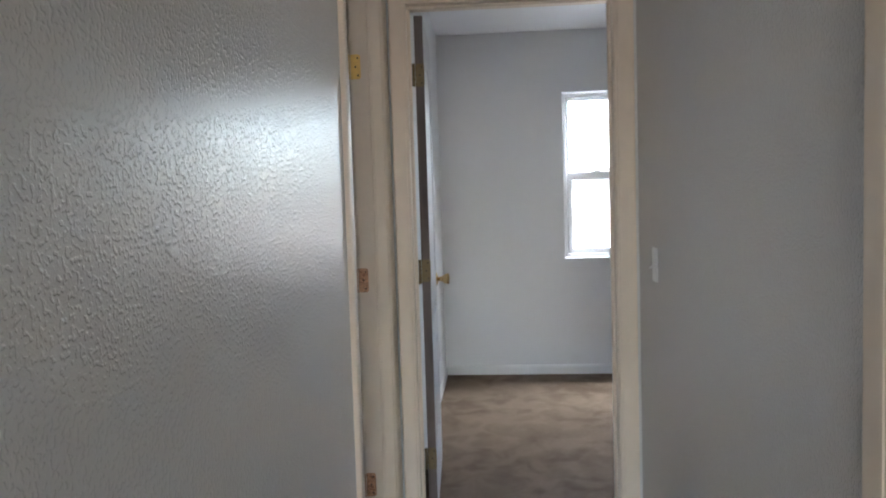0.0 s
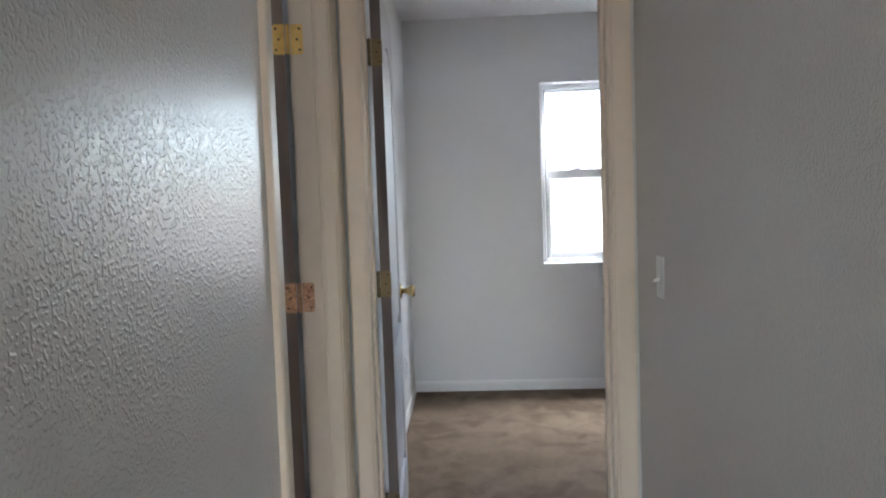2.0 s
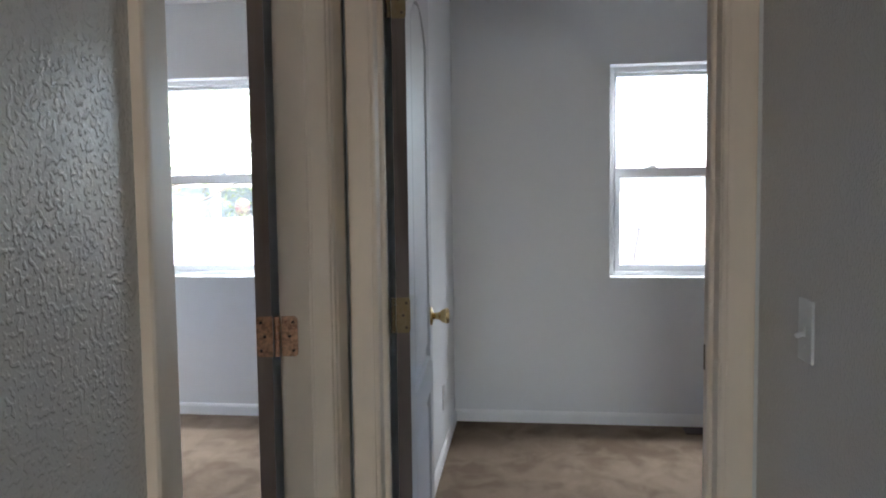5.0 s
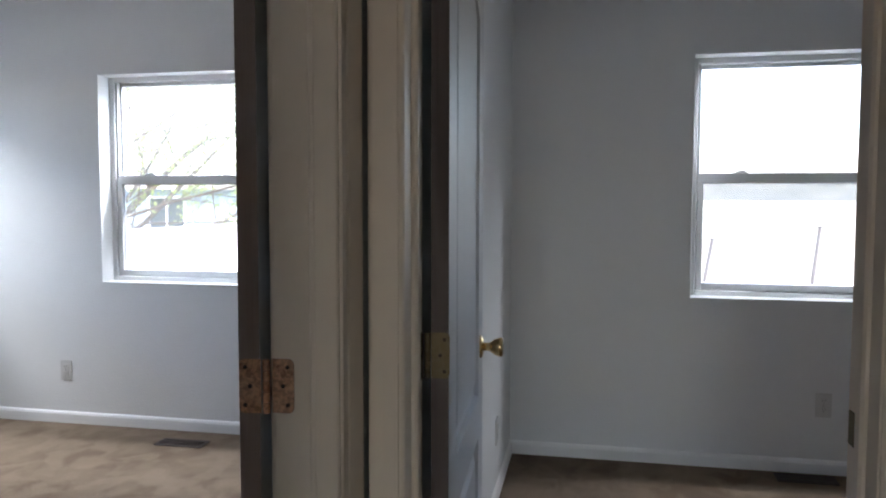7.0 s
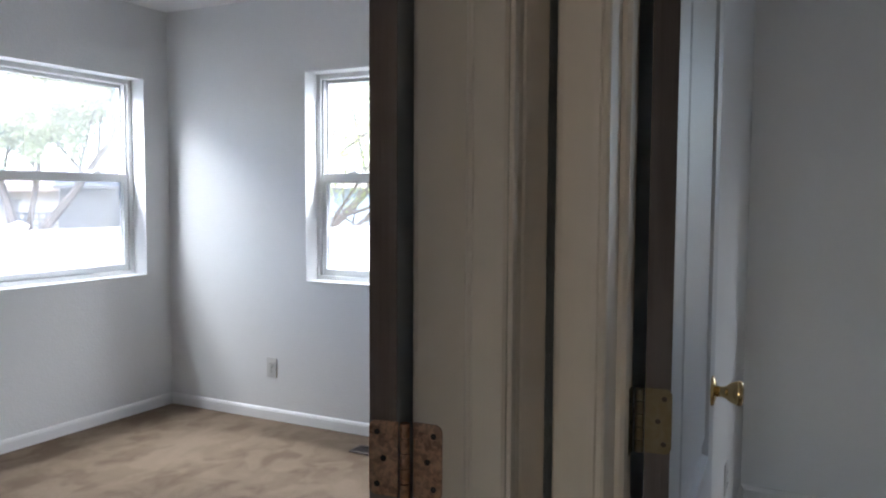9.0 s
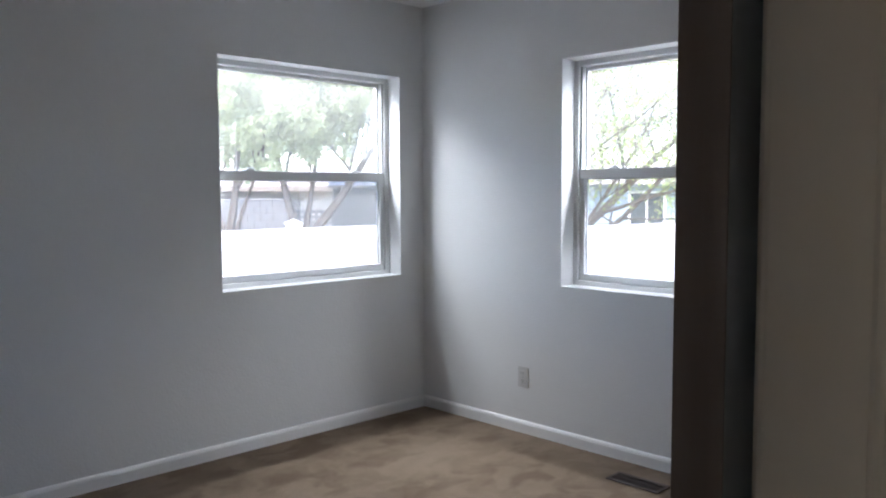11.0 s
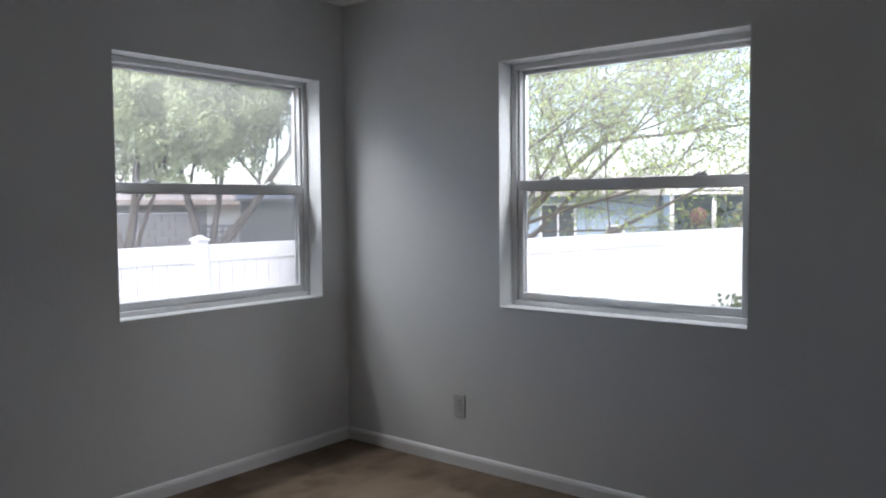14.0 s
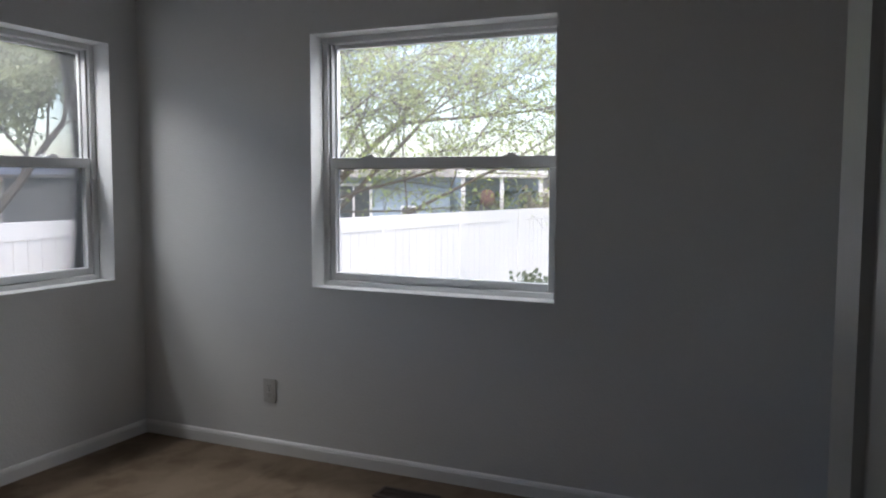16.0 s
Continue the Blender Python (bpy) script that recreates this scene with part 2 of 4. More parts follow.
def lathe(profile, m, n=20):
    """Rings (radius, height) turned about z, then moved by m."""
    bm = bmesh.new()
    rings = []
    for r, h in profile:
        rings.append([bm.verts.new(m @ Vector((max(r, 0.0004) * math.cos(2 * math.pi * k / n), max(r, 0.0004) * math.sin(2 * math.pi * k / n), h))) for k in range(n)])
    for a, b in zip(rings, rings[1:]):
        for k in range(n):
            bm.faces.new((a[k], a[(k + 1) % n], b[(k + 1) % n], b[k]))
    bm.faces.new(rings[0][::-1])
    bm.faces.new(rings[-1])
    bmesh.ops.recalc_face_normals(bm, faces=bm.faces)
    return bm


def wall(name, axis, a0, a1, face, back, openings, mat, label, z0=0.0, z1=2.44):
    """A wall along 'x' or 'y' from a0 to a1, between the planes face and back, with openings (lo, hi, bottom, top) cut through."""
    us = sorted({a0, a1, *(o[0] for o in openings), *(o[1] for o in openings)})
    zs = sorted({z0, z1, *(o[2] for o in openings), *(o[3] for o in openings)})
    us, zs = [u for u in us if a0 <= u <= a1], [z for z in zs if z0 <= z <= z1]

    def full(i, j):
        if not (0 <= i < len(us) - 1 and 0 <= j < len(zs) - 1):
            return False
        u, z = (us[i] + us[i + 1]) / 2, (zs[j] + zs[j + 1]) / 2
        return not any(o[0] < u < o[1] and o[2] < z < o[3] for o in openings)

    bm = bmesh.new()
    cache = {}

    def vert(u, d, z):
        if (u, d, z) not in cache:
            cache[u, d, z] = bm.verts.new((u, d, z) if axis == "x" else (d, u, z))
        return cache[u, d, z]

    for i in range(len(us) - 1):
        for j in range(len(zs) - 1):
            if not full(i, j):
                continue
            u, w, z, y = us[i], us[i + 1], zs[j], zs[j + 1]
            for d in (face, back):
                bm.faces.new((vert(u, d, z), vert(w, d, z), vert(w, d, y), vert(u, d, y)))
            for di, dj, p, q in ((-1, 0, (u, z), (u, y)), (1, 0, (w, z), (w, y)), (0, -1, (u, z), (w, z)), (0, 1, (u, y), (w, y))):
                if not full(i + di, j + dj):
                    bm.faces.new((vert(p[0], face, p[1]), vert(q[0], face, q[1]), vert(q[0], back, q[1]), vert(p[0], back, p[1])))
    bmesh.ops.recalc_face_normals(bm, faces=bm.faces)
    return tagged(mesh_object(name, bm, mat), label, "wall", kind="structure")


# ---- plan ----
H = 2.44                       # ceiling
FAR, FAR_OUT = 5.40, 5.60      # outer wall of both bedrooms
WEST, WEST_OUT = -3.31, -3.51  # side wall of the first bedroom
PA, PB = -0.020, 0.10           # partition between the bedrooms
PH = 0.085                      # its face in the hall, behind the casing
HALL_L, HALL_R = 0.105, 1.022
END, END_B = 2.695, 2.840      # wall at the end of the hall
A0, A1 = 1.755, 2.563           # doorway of the first bedroom
B0, B1 = 0.168, 0.936          # doorway of the second bedroom
HEAD = 2.035
WZ0, WZ1 = 0.828, 2.014
WIN_R, WIN_B, WIN_L = (-2.258, -1.069), (0.975, 2.164), (4.028, 5.217)
EAST = 3.50
BACK, BACK_OUT = -6.0, -6.2
# the hallway and the partition run 1.74 degrees out of square with the outer wall
SKEW = pose(0.10, FAR, 0, 0, 0, 1.74) @ pose(-0.10, -FAR, 0)


def skew(ob):
    ob.matrix_basis = SKEW @ ob.matrix_basis
    return ob



wall("wall_north", "x", WEST_OUT, EAST + 0.12, FAR, FAR_OUT, [(*WIN_R, WZ0, WZ1), (*WIN_B, WZ0, WZ1)], ROOM_PAINT, "pale grey painted outer wall with two square windows")
wall("wall_west", "y", 0.78, FAR, WEST, WEST_OUT, [(*WIN_L, WZ0, WZ1)], ROOM_PAINT, "pale grey painted bedroom wall with a square window")
wall("wall_south_bedroom", "x", WEST, 0.19, 0.90, 0.78, [], ROOM_PAINT, "plain pale bedroom wall behind the doorway")
skew(wall("wall_hall_left", "y", -2.5, A0 - 0.016, HALL_L, 0.0, [], PAINT, "glossy orange-peel textured hallway wall"))
skew(wall("wall_over_door", "y", A0 - 0.016, A1 + 0.016, PH, PA, [], PAINT, "grey wall over the bedroom doorway", z0=HEAD + 0.016))
skew(wall("wall_partition_hall", "y", A1 + 0.016, END + 0.06, PH, PA, [], PAINT, "narrow end of the partition behind the hall casing"))
skew(wall("wall_partition", "y", END + 0.06, FAR + 0.03, PB, PA, [], ROOM_PAINT, "pale partition wall between the two bedrooms"))
skew(wall("wall_hall_end", "x", PB + 0.024, EAST, END, END_B, [(B0 - 0.016, B1 + 0.016, -1, HEAD + 0.016)], PAINT, "grey wall with a doorway at the hallway end"))
skew(wall("wall_hall_right", "y", -2.5, END, HALL_R, HALL_R + 0.11, [(-0.055, 0.79, -1, HEAD + 0.016)], PAINT, "matt grey hallway wall with a light switch"))
skew(tagged(mesh_object("wall_corner_strip", box((PB, END + 0.06, 0), (PB + 0.024, END_B, H)), ROOM_PAINT), "narrow painted strip behind the corner crack", "wall", kind="structure"))
wall("wall_east", "y", 2.65, FAR, EAST, EAST + 0.12, [], ROOM_PAINT, "plain pale bedroom side wall")
wall("wall_living_west", "y", BACK, -2.5, -3.0, -3.12, [], PAINT, "plain grey wall behind the hallway")
wall("wall_living_east", "y", BACK, -2.5, 4.0, 4.12, [], PAINT, "plain grey wall behind the hallway")
wall("wall_living_north", "x", -3.0, 0.29, -2.5, -2.38, [], PAINT, "plain grey wall beside the hallway mouth")
wall("wall_living_north_east", "x", HALL_R + 0.27, 4.0, -2.5, -2.38, [], PAINT, "plain grey wall beside the hallway mouth")
wall("wall_south", "x", -3.12, 4.12, BACK, BACK_OUT, [(-0.9, 2.1, 0.6, 2.1)], PAINT, "plain grey wall with a window opening")

for name, lo, hi, mat, label in (
        ("floor", (WEST_OUT, BACK_OUT, -0.18), (4.12, FAR_OUT, 0.0), CARPET, "beige carpet with brushed darker marks"),
        ("ceiling", (WEST_OUT, BACK_OUT, H), (4.12, FAR_OUT, H + 0.2), CEIL, "white lightly textured ceiling")):
    tagged(mesh_object(name, box(lo, hi), mat), label, name, kind="structure")
tagged(mesh_object("foundation_skirt", box((WEST_OUT + 0.02, BACK_OUT + 0.02, -0.86), (4.1, FAR_OUT - 0.02, -0.18)), PALE), "pale skirting under the raised floor", "foundation", kind="structure")

# ---- baseboards ----
BASE = [(0, 0), (0.012, 0), (0.012, 0.050), (0.010, 0.056), (0.009, 0.060), (0.004, 0.067), (0, 0.069)]


def baseboard(p0, p1, out, skewed=False):
    ob = mesh_object("baseboard", extrude(BASE, (*p0, 0.001), (*p1, 0.001), (*out, 0), (0, 0, 1)), BASEPAINT)
    tagged(ob, "white painted baseboard with a rounded top", "baseboard", kind="structure")
    if skewed:
        skew(ob)


baseboard((WEST, FAR), (PA, FAR), (0, -1))
baseboard((WEST, 0.9), (WEST, FAR - 0.013), (1, 0))
baseboard((PB, FAR), (EAST, FAR), (0, -1))
baseboard((PB, END_B + 0.02), (PB, FAR - 0.013), (1, 0), True)
baseboard((PA, 2.67), (PA, FAR - 0.013), (-1, 0), True)
baseboard((EAST, END_B), (EAST, FAR - 0.013), (-1, 0))
baseboard((1.04, END_B), (EAST - 0.013, END_B), (0, 1), True)
baseboard((HALL_L, -2.5), (HALL_L, A0 - 0.08), (1, 0), True)
baseboard((HALL_R, 0.87), (HALL_R, END - 0.02), (-1, 0), True)
baseboard((HALL_R, -2.5), (HALL_R, -0.135), (-1, 0), True)
baseboard((WEST + 0.013, 0.9), (-0.0, 0.9), (0, 1))

# ---- door frames ----
CASING = [(0, 0), (0.070, 0), (0.070, 0.012), (0.067, 0.015), (0.060, 0.0155), (0.020, 0.0135), (0.013, 0.0125), (0.0105, 0.010), (0.008, 0.0105), (0.004, 0.0095), (0.001, 0.007), (0, 0.005)]


def casing(parent, along, inner, face, out, side, top=HEAD, width=0.070):
    """An upright casing board: along 'x' or 'y' its width, inner its inner edge, side the way it widens, out the way it faces."""
    w = (side, 0, 0) if along == "x" else (0, side, 0)
    d = (0, out, 0) if along == "x" else (out, 0, 0)
    p = (inner, face, 0.001) if along == "x" else (face, inner, 0.001)
    q = (p[0], p[1], top + 0.076)
    return part("casing", extrude([(a * width / 0.070, b) for a, b in CASING], p, q, w, d), TRIM, parent)


def head_casing(parent, along, a0, a1, face, out, top=HEAD):
    d = (0, out, 0) if along == "x" else (out, 0, 0)
    p = (a0, face, top + 0.006) if along == "x" else (face, a0, top + 0.006)
    q = (a1, face, top + 0.006) if along == "x" else (face, a1, top + 0.006)
    return part("head_casing", extrude(CASING, p, q, (0, 0, 1), d), TRIM, parent)


JR = 0.016
frame_a = tagged(skew(new("door_1")), "white painted bedroom door frame with stops and casings", "door frame", kind="structure")
part("jamb", box((PA - 0.001, A1, 0.001), (PH + 0.012, A1 + JR, HEAD), 0.0025, 2), TRIM, frame_a)
part("jamb", box((PA - 0.001, A0 - JR, 0.001), (HALL_L + 0.001, A0, HEAD), 0.0015), TRIM, frame_a)
part("head_jamb", box((PA - 0.001, A0 - JR, HEAD), (PH + 0.001, A1 + JR, HEAD + JR), 0.0015), TRIM, frame_a)
STOP = [(0, 0), (0.032, 0), (0.032, 0.009), (0.028, 0.011), (0.005, 0.011), (0, 0.006)]
WIDE_STOP = [(0, 0), (0.050, 0), (0.050, 0.006), (0.047, 0.009), (0.012, 0.009), (0.009, 0.007), (0.007, 0.0075), (0.004, 0.007), (0, 0.003)]
part("stop", extrude(WIDE_STOP, (0.042, A1, 0.001), (0.042, A1, HEAD - 0.012), (1, 0, 0), (0, -1, 0)), TRIM, frame_a)
part("stop", extrude(STOP, (0.048, A0, 0.001), (0.048, A0, HEAD - 0.012), (1, 0, 0), (0, 1, 0)), TRIM, frame_a)
part("head_stop", extrude(STOP, (0.048, A0, HEAD), (0.048, A1, HEAD), (1, 0, 0), (0, 0, -1)), TRIM, frame_a)
casing(frame_a, "y", A1 + JR + 0.001, PH, 1, 1, width=0.092)
casing(frame_a, "y", A0 - 0.006, HALL_L, 1, -1)
casing(frame_a, "y", A1 + 0.006, PA, -1, 1)
casing(frame_a, "y", A0 - 0.006, 0.0, -1, -1)
head_casing(frame_a, "y", A0, A1, PH, 1)

frame_b = tagged(skew(new("door_2")), "white painted door frame at the hallway end", "door frame", kind="structure")
part("jamb", box((B0 - JR, END - 0.001, 0.001), (B0, END_B + 0.001, HEAD), 0.0015), TRIM, frame_b)
part("jamb", box((B1, END - 0.001, 0.001), (B1 + JR, END_B + 0.001, HEAD), 0.0015), TRIM, frame_b)
part("head_jamb", box((B0 - JR, END - 0.001, HEAD), (B1 + JR, END_B + 0.001, HEAD + JR), 0.0015), TRIM, frame_b)
part("stop", extrude(STOP, (B0, 2.745, 0.001), (B0, 2.745, HEAD - 0.012), (0, 1, 0), (1, 0, 0)), TRIM, frame_b)
part("stop", extrude(STOP, (B1, 2.745, 0.001), (B1, 2.745, HEAD - 0.012), (0, 1, 0), (-1, 0, 0)), TRIM, frame_b)
part("head_stop", extrude(STOP, (B0, 2.745, HEAD), (B1, 2.745, HEAD), (0, 1, 0), (0, 0, -1)), TRIM, frame_b)
casing(frame_b, "x", B0 + 0.001, END, -1, -1, width=0.0635)
casing(frame_b, "x", B1 + 0.004, END, -1, 1)
casing(frame_b, "x", B1 + 0.004, END_B, 1, 1)
head_casing(frame_b, "x", B0 - 0.066, B1 + 0.074, END, -1)
strike = part("strike_plate", box((B1 - 0.0022, 2.806, 0.89), (B1 + 0.001, 2.834, 0.95), 0.001), ANTIQUE, frame_b, "tarnished strike plate")

# side doorway near the start, closed
frame_c = tagged(skew(new("door_3")), "white painted casing of a closed side door", "door frame", kind="structure")
casing(frame_c, "y", 0.78, HALL_R, -1, 1)
casing(frame_c, "y", -0.045, HALL_R, -1, -1)
head_casing(frame_c, "y", -0.115, 0.85, HALL_R, -1)
part("jamb", box((HALL_R - 0.001, 0.774, 0.001), (HALL_R + 0.111, 0.79, HEAD), 0.0015), TRIM, frame_c)
part("jamb", box((HALL_R - 0.001, -0.055, 0.001), (HALL_R + 0.111, -0.039, HEAD), 0.0015), TRIM, frame_c)

# ---- moulded two-panel doors ----


def arched(y0, y1, z0, z1, rise, n=14):
    pts = [(y0, z0), (y1, z0)]
    for k in range(n + 1):
        s = k / n
        y = y1 + (y0 - y1) * s
        pts.append((y, z1 + rise * (1 - (2 * s - 1) ** 2)))
    return pts


def inset_loop(pts, d):
    cy, cz = sum(p[0] for p in pts) / len(pts), sum(p[1] for p in pts) / len(pts)
    hy, hz = max(abs(p[0] - cy) for p in pts), max(abs(p[1] - cz) for p in pts)
    return [(cy + (y - cy) * (1 - d / hy), cz + (z - cz) * (1 - d / hz)) for y, z in pts]


def door_slab(width, height, thick):
    """A slab from x = 0 (hinge edge) along +x, its faces at y = 0 and y = thick, with two sunk moulded panels on each face."""
    bm = bmesh.new()
    outer = [(0, 0), (width, 0), (width, height), (0, height)]
    st = 0.115
    panels = [arched(st, width - st, 0.77, 1.77, 0.085), arched(st, width - st, 0.19, 0.655, 0.0, 1)]
    for side in (0, 1):
        y, inward = (0.0, 1) if side == 0 else (thick, -1)
        edges = []

        def loop(pts, depth):
            vs = [bm.verts.new((a, y + inward * depth, b)) for a, b in pts]
            return vs

        def ring(vs):
            return [bm.edges.new((vs[i], vs[(i + 1) % len(vs)])) for i in range(len(vs))]

        rim = loop(outer, 0)
        edges += ring(rim)
        tops = []
        for p in panels:
            a = loop(p, 0)
            edges += ring(a)
            tops.append((p, a))
        bmesh.ops.triangle_fill(bm, edges=edges, use_beauty=True, use_dissolve=False)
        for p, a in tops:
            last = a
            for d, depth in ((0.005, 0.012), (0.018, 0.014), (0.028, 0.012), (0.054, 0.003)):
                b = loop(inset_loop(p, d), depth)
                for i in range(len(p)):
                    j = (i + 1) % len(p)
                    bm.faces.new((last[i], last[j], b[j], b[i]))
                last = b
            bm.faces.new(last)
        if side == 0:
            first = rim
        else:
            for i in range(4):
                j = (i + 1) % 4
                if i == 3:
                    continue
                bm.faces.new((first[i], first[j], rim[j], rim[i]))
    bmesh.ops.recalc_face_normals(bm, faces=bm.faces)
    return bm


def plate_with_round_corners(w, h, t, r=0.009):
    """A hinge leaf in the x-z plane, x from 0 to w, z about 0, its face at y = -t. Corners are rounded at its free end."""
    pts = [(0, -h / 2)]
    for cx, cz, a0 in ((w - r, -h / 2 + r, -90), (w - r, h / 2 - r, 0)):
        pts += [(cx + r * math.cos(radians(a0 + 90 * k / 5)), cz + r * math.sin(radians(a0 + 90 * k / 5))) for k in range(6)]
    pts.append((0, h / 2))
    return extrude([(a, b) for a, b in pts], (0, 0, 0), (0, -t, 0), (1, 0, 0), (0, 0, 1))


def transformed(bm, m):
    bmesh.ops.transform(bm, matrix=m, verts=bm.verts)
    return bm


def screws(parent, w, mat_screw, m):
    for z, x in ((-0.031, w * 0.72), (0.0, w * 0.5), (0.031, w * 0.72)):
        bm = lathe([(0.0036, 0), (0.0036, 0.0008), (0.0022, 0.0012), (0.0010, 0.0004)], m @ pose(x, -0.0024, z, 90, 0, 0), 10)
        part("screw", bm, mat_screw, parent, "dark screw head")


def hinge(parent, z, pin, leaf_a, leaf_b, mat):
    """A butt hinge: a knuckle at pin (x, y) and two leaves, each given by the pose of its plate at z = 0."""
    h = 0.089
    body = None
    for m in (leaf_a, leaf_b):
        ob = part("hinge_leaf", transformed(plate_with_round_corners(0.036, h, 0.0022), Matrix.Translation((0, 0, z)) @ m), mat, parent)
        screws(ob, 0.036, SCREW, Matrix.Translation((0, 0, z)) @ m)
        body = body or ob
    for k in range(5):
        z0 = z - h / 2 + k * h / 5
        part("knuckle", lathe([(0.0052, 0.0004), (0.006, 0.0012), (0.006, h / 5 - 0.0012), (0.0052, h / 5 - 0.0004)], Matrix.Translation((pin[0], pin[1], z0)), 12), mat, body)


def knob(parent, m):
    k = part("knob", lathe([(0.012, 0.004), (0.011, 0.022), (0.014, 0.030), (0.021, 0.038), (0.0255, 0.050), (0.0265, 0.058), (0.024, 0.062), (0.018, 0.0635), (0.014, 0.061), (0.004, 0.0615)], m, 28), KNOB, parent, "polished brass knob", True)
    part("rosette", lathe([(0.032, 0), (0.032, 0.002), (0.029, 0.006), (0.018, 0.009), (0.012, 0.010)], m, 28), KNOB, k, "", True)


# second bedroom's door, open a little past a right angle
WB = 0.735
door_b = thing("bedroom_door", "white two-panel moulded door standing open, brass knob", "door", SKEW @ pose(0.185, 2.843, 0.012, 0, 0, 92.4))
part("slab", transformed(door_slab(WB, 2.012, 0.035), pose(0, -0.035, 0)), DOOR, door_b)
part("hinge_edge", box((-0.0012, -0.0345, 0.002), (0.0004, -0.0005, 2.010)), SHADED_EDGE, door_b, "door edge coloured dark for the shade on it")
knob(door_b, pose(WB - 0.068, -0.035, 0.898, 90, 0, 0))
knob(door_b, pose(WB - 0.068, 0.0, 0.898, -90, 0, 0))
part("latch_plate", box((WB - 0.0004, -0.029, 0.87), (WB + 0.0012, -0.006, 0.927)), ANTIQUE, door_b)
for z in (1.780, 1.005, 0.235):
    hinge(door_b, z, (-0.006, 0.006), pose(-0.0012, -0.0005, 0, 0, 0, -90) @ pose(0, 0, 0), Matrix.Translation((-0.004, 0.0172, 0)) @ Matrix.Diagonal((-1, 1, 1, 1)), ANTIQUE)

# first bedroom's door, folded right back along the partition
WA = 0.790
AT_A = pose(-0.0415, 2.557, 0.012, 0, 0, 97.4)
door_a = thing("bedroom_door", "white two-panel moulded door folded back against the wall", "door", SKEW @ AT_A)
jamb_leaf = AT_A.inverted() @ Matrix.Translation((-0.022, A1 - 0.0002, 0.012))
pin = AT_A.inverted() @ Vector((-0.030, 2.554, 0.012))
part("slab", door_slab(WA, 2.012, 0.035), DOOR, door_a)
part("hinge_edge", box((-0.0012, 0.0005, 0.002), (0.0004, 0.0345, 2.010)), EDGE, door_a, "bare brownish door edge")
# thin strip added so that the free end is coloured as dark as its shade
part("latch_edge", box((WA - 0.0004, 0.0005, 0.002), (WA + 0.0012, 0.0345, 2.010)), SHADED_EDGE, door_a, "door edge coloured dark for the shade on it")
knob(door_a, pose(WA - 0.062, 0.035, 0.898, -90, 0, 0))
knob(door_a, pose(WA - 0.062, 0.0, 0.898, 90, 0, 0))
for z in (1.780, 1.005, 0.235):
    hinge(door_a, z - 0.003, (pin.x, pin.y), pose(-0.0014, -0.002, 0, 0, 0, 90) @ Matrix.Diagonal((1, -1, 1, 1)), jamb_leaf, COPPER if z < 1.5 else BRASS)

door_c = thing("side_door", "white closed door beside the hallway", "door", SKEW @ pose(HALL_R + 0.05, -0.036, 0.012, 0, 0, 90))
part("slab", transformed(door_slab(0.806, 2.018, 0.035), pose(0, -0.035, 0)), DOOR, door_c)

# ---- windows ----


def rail(bm, lo, hi, bevel=0.004):
    add_box(bm, lo, hi, bevel, 2)


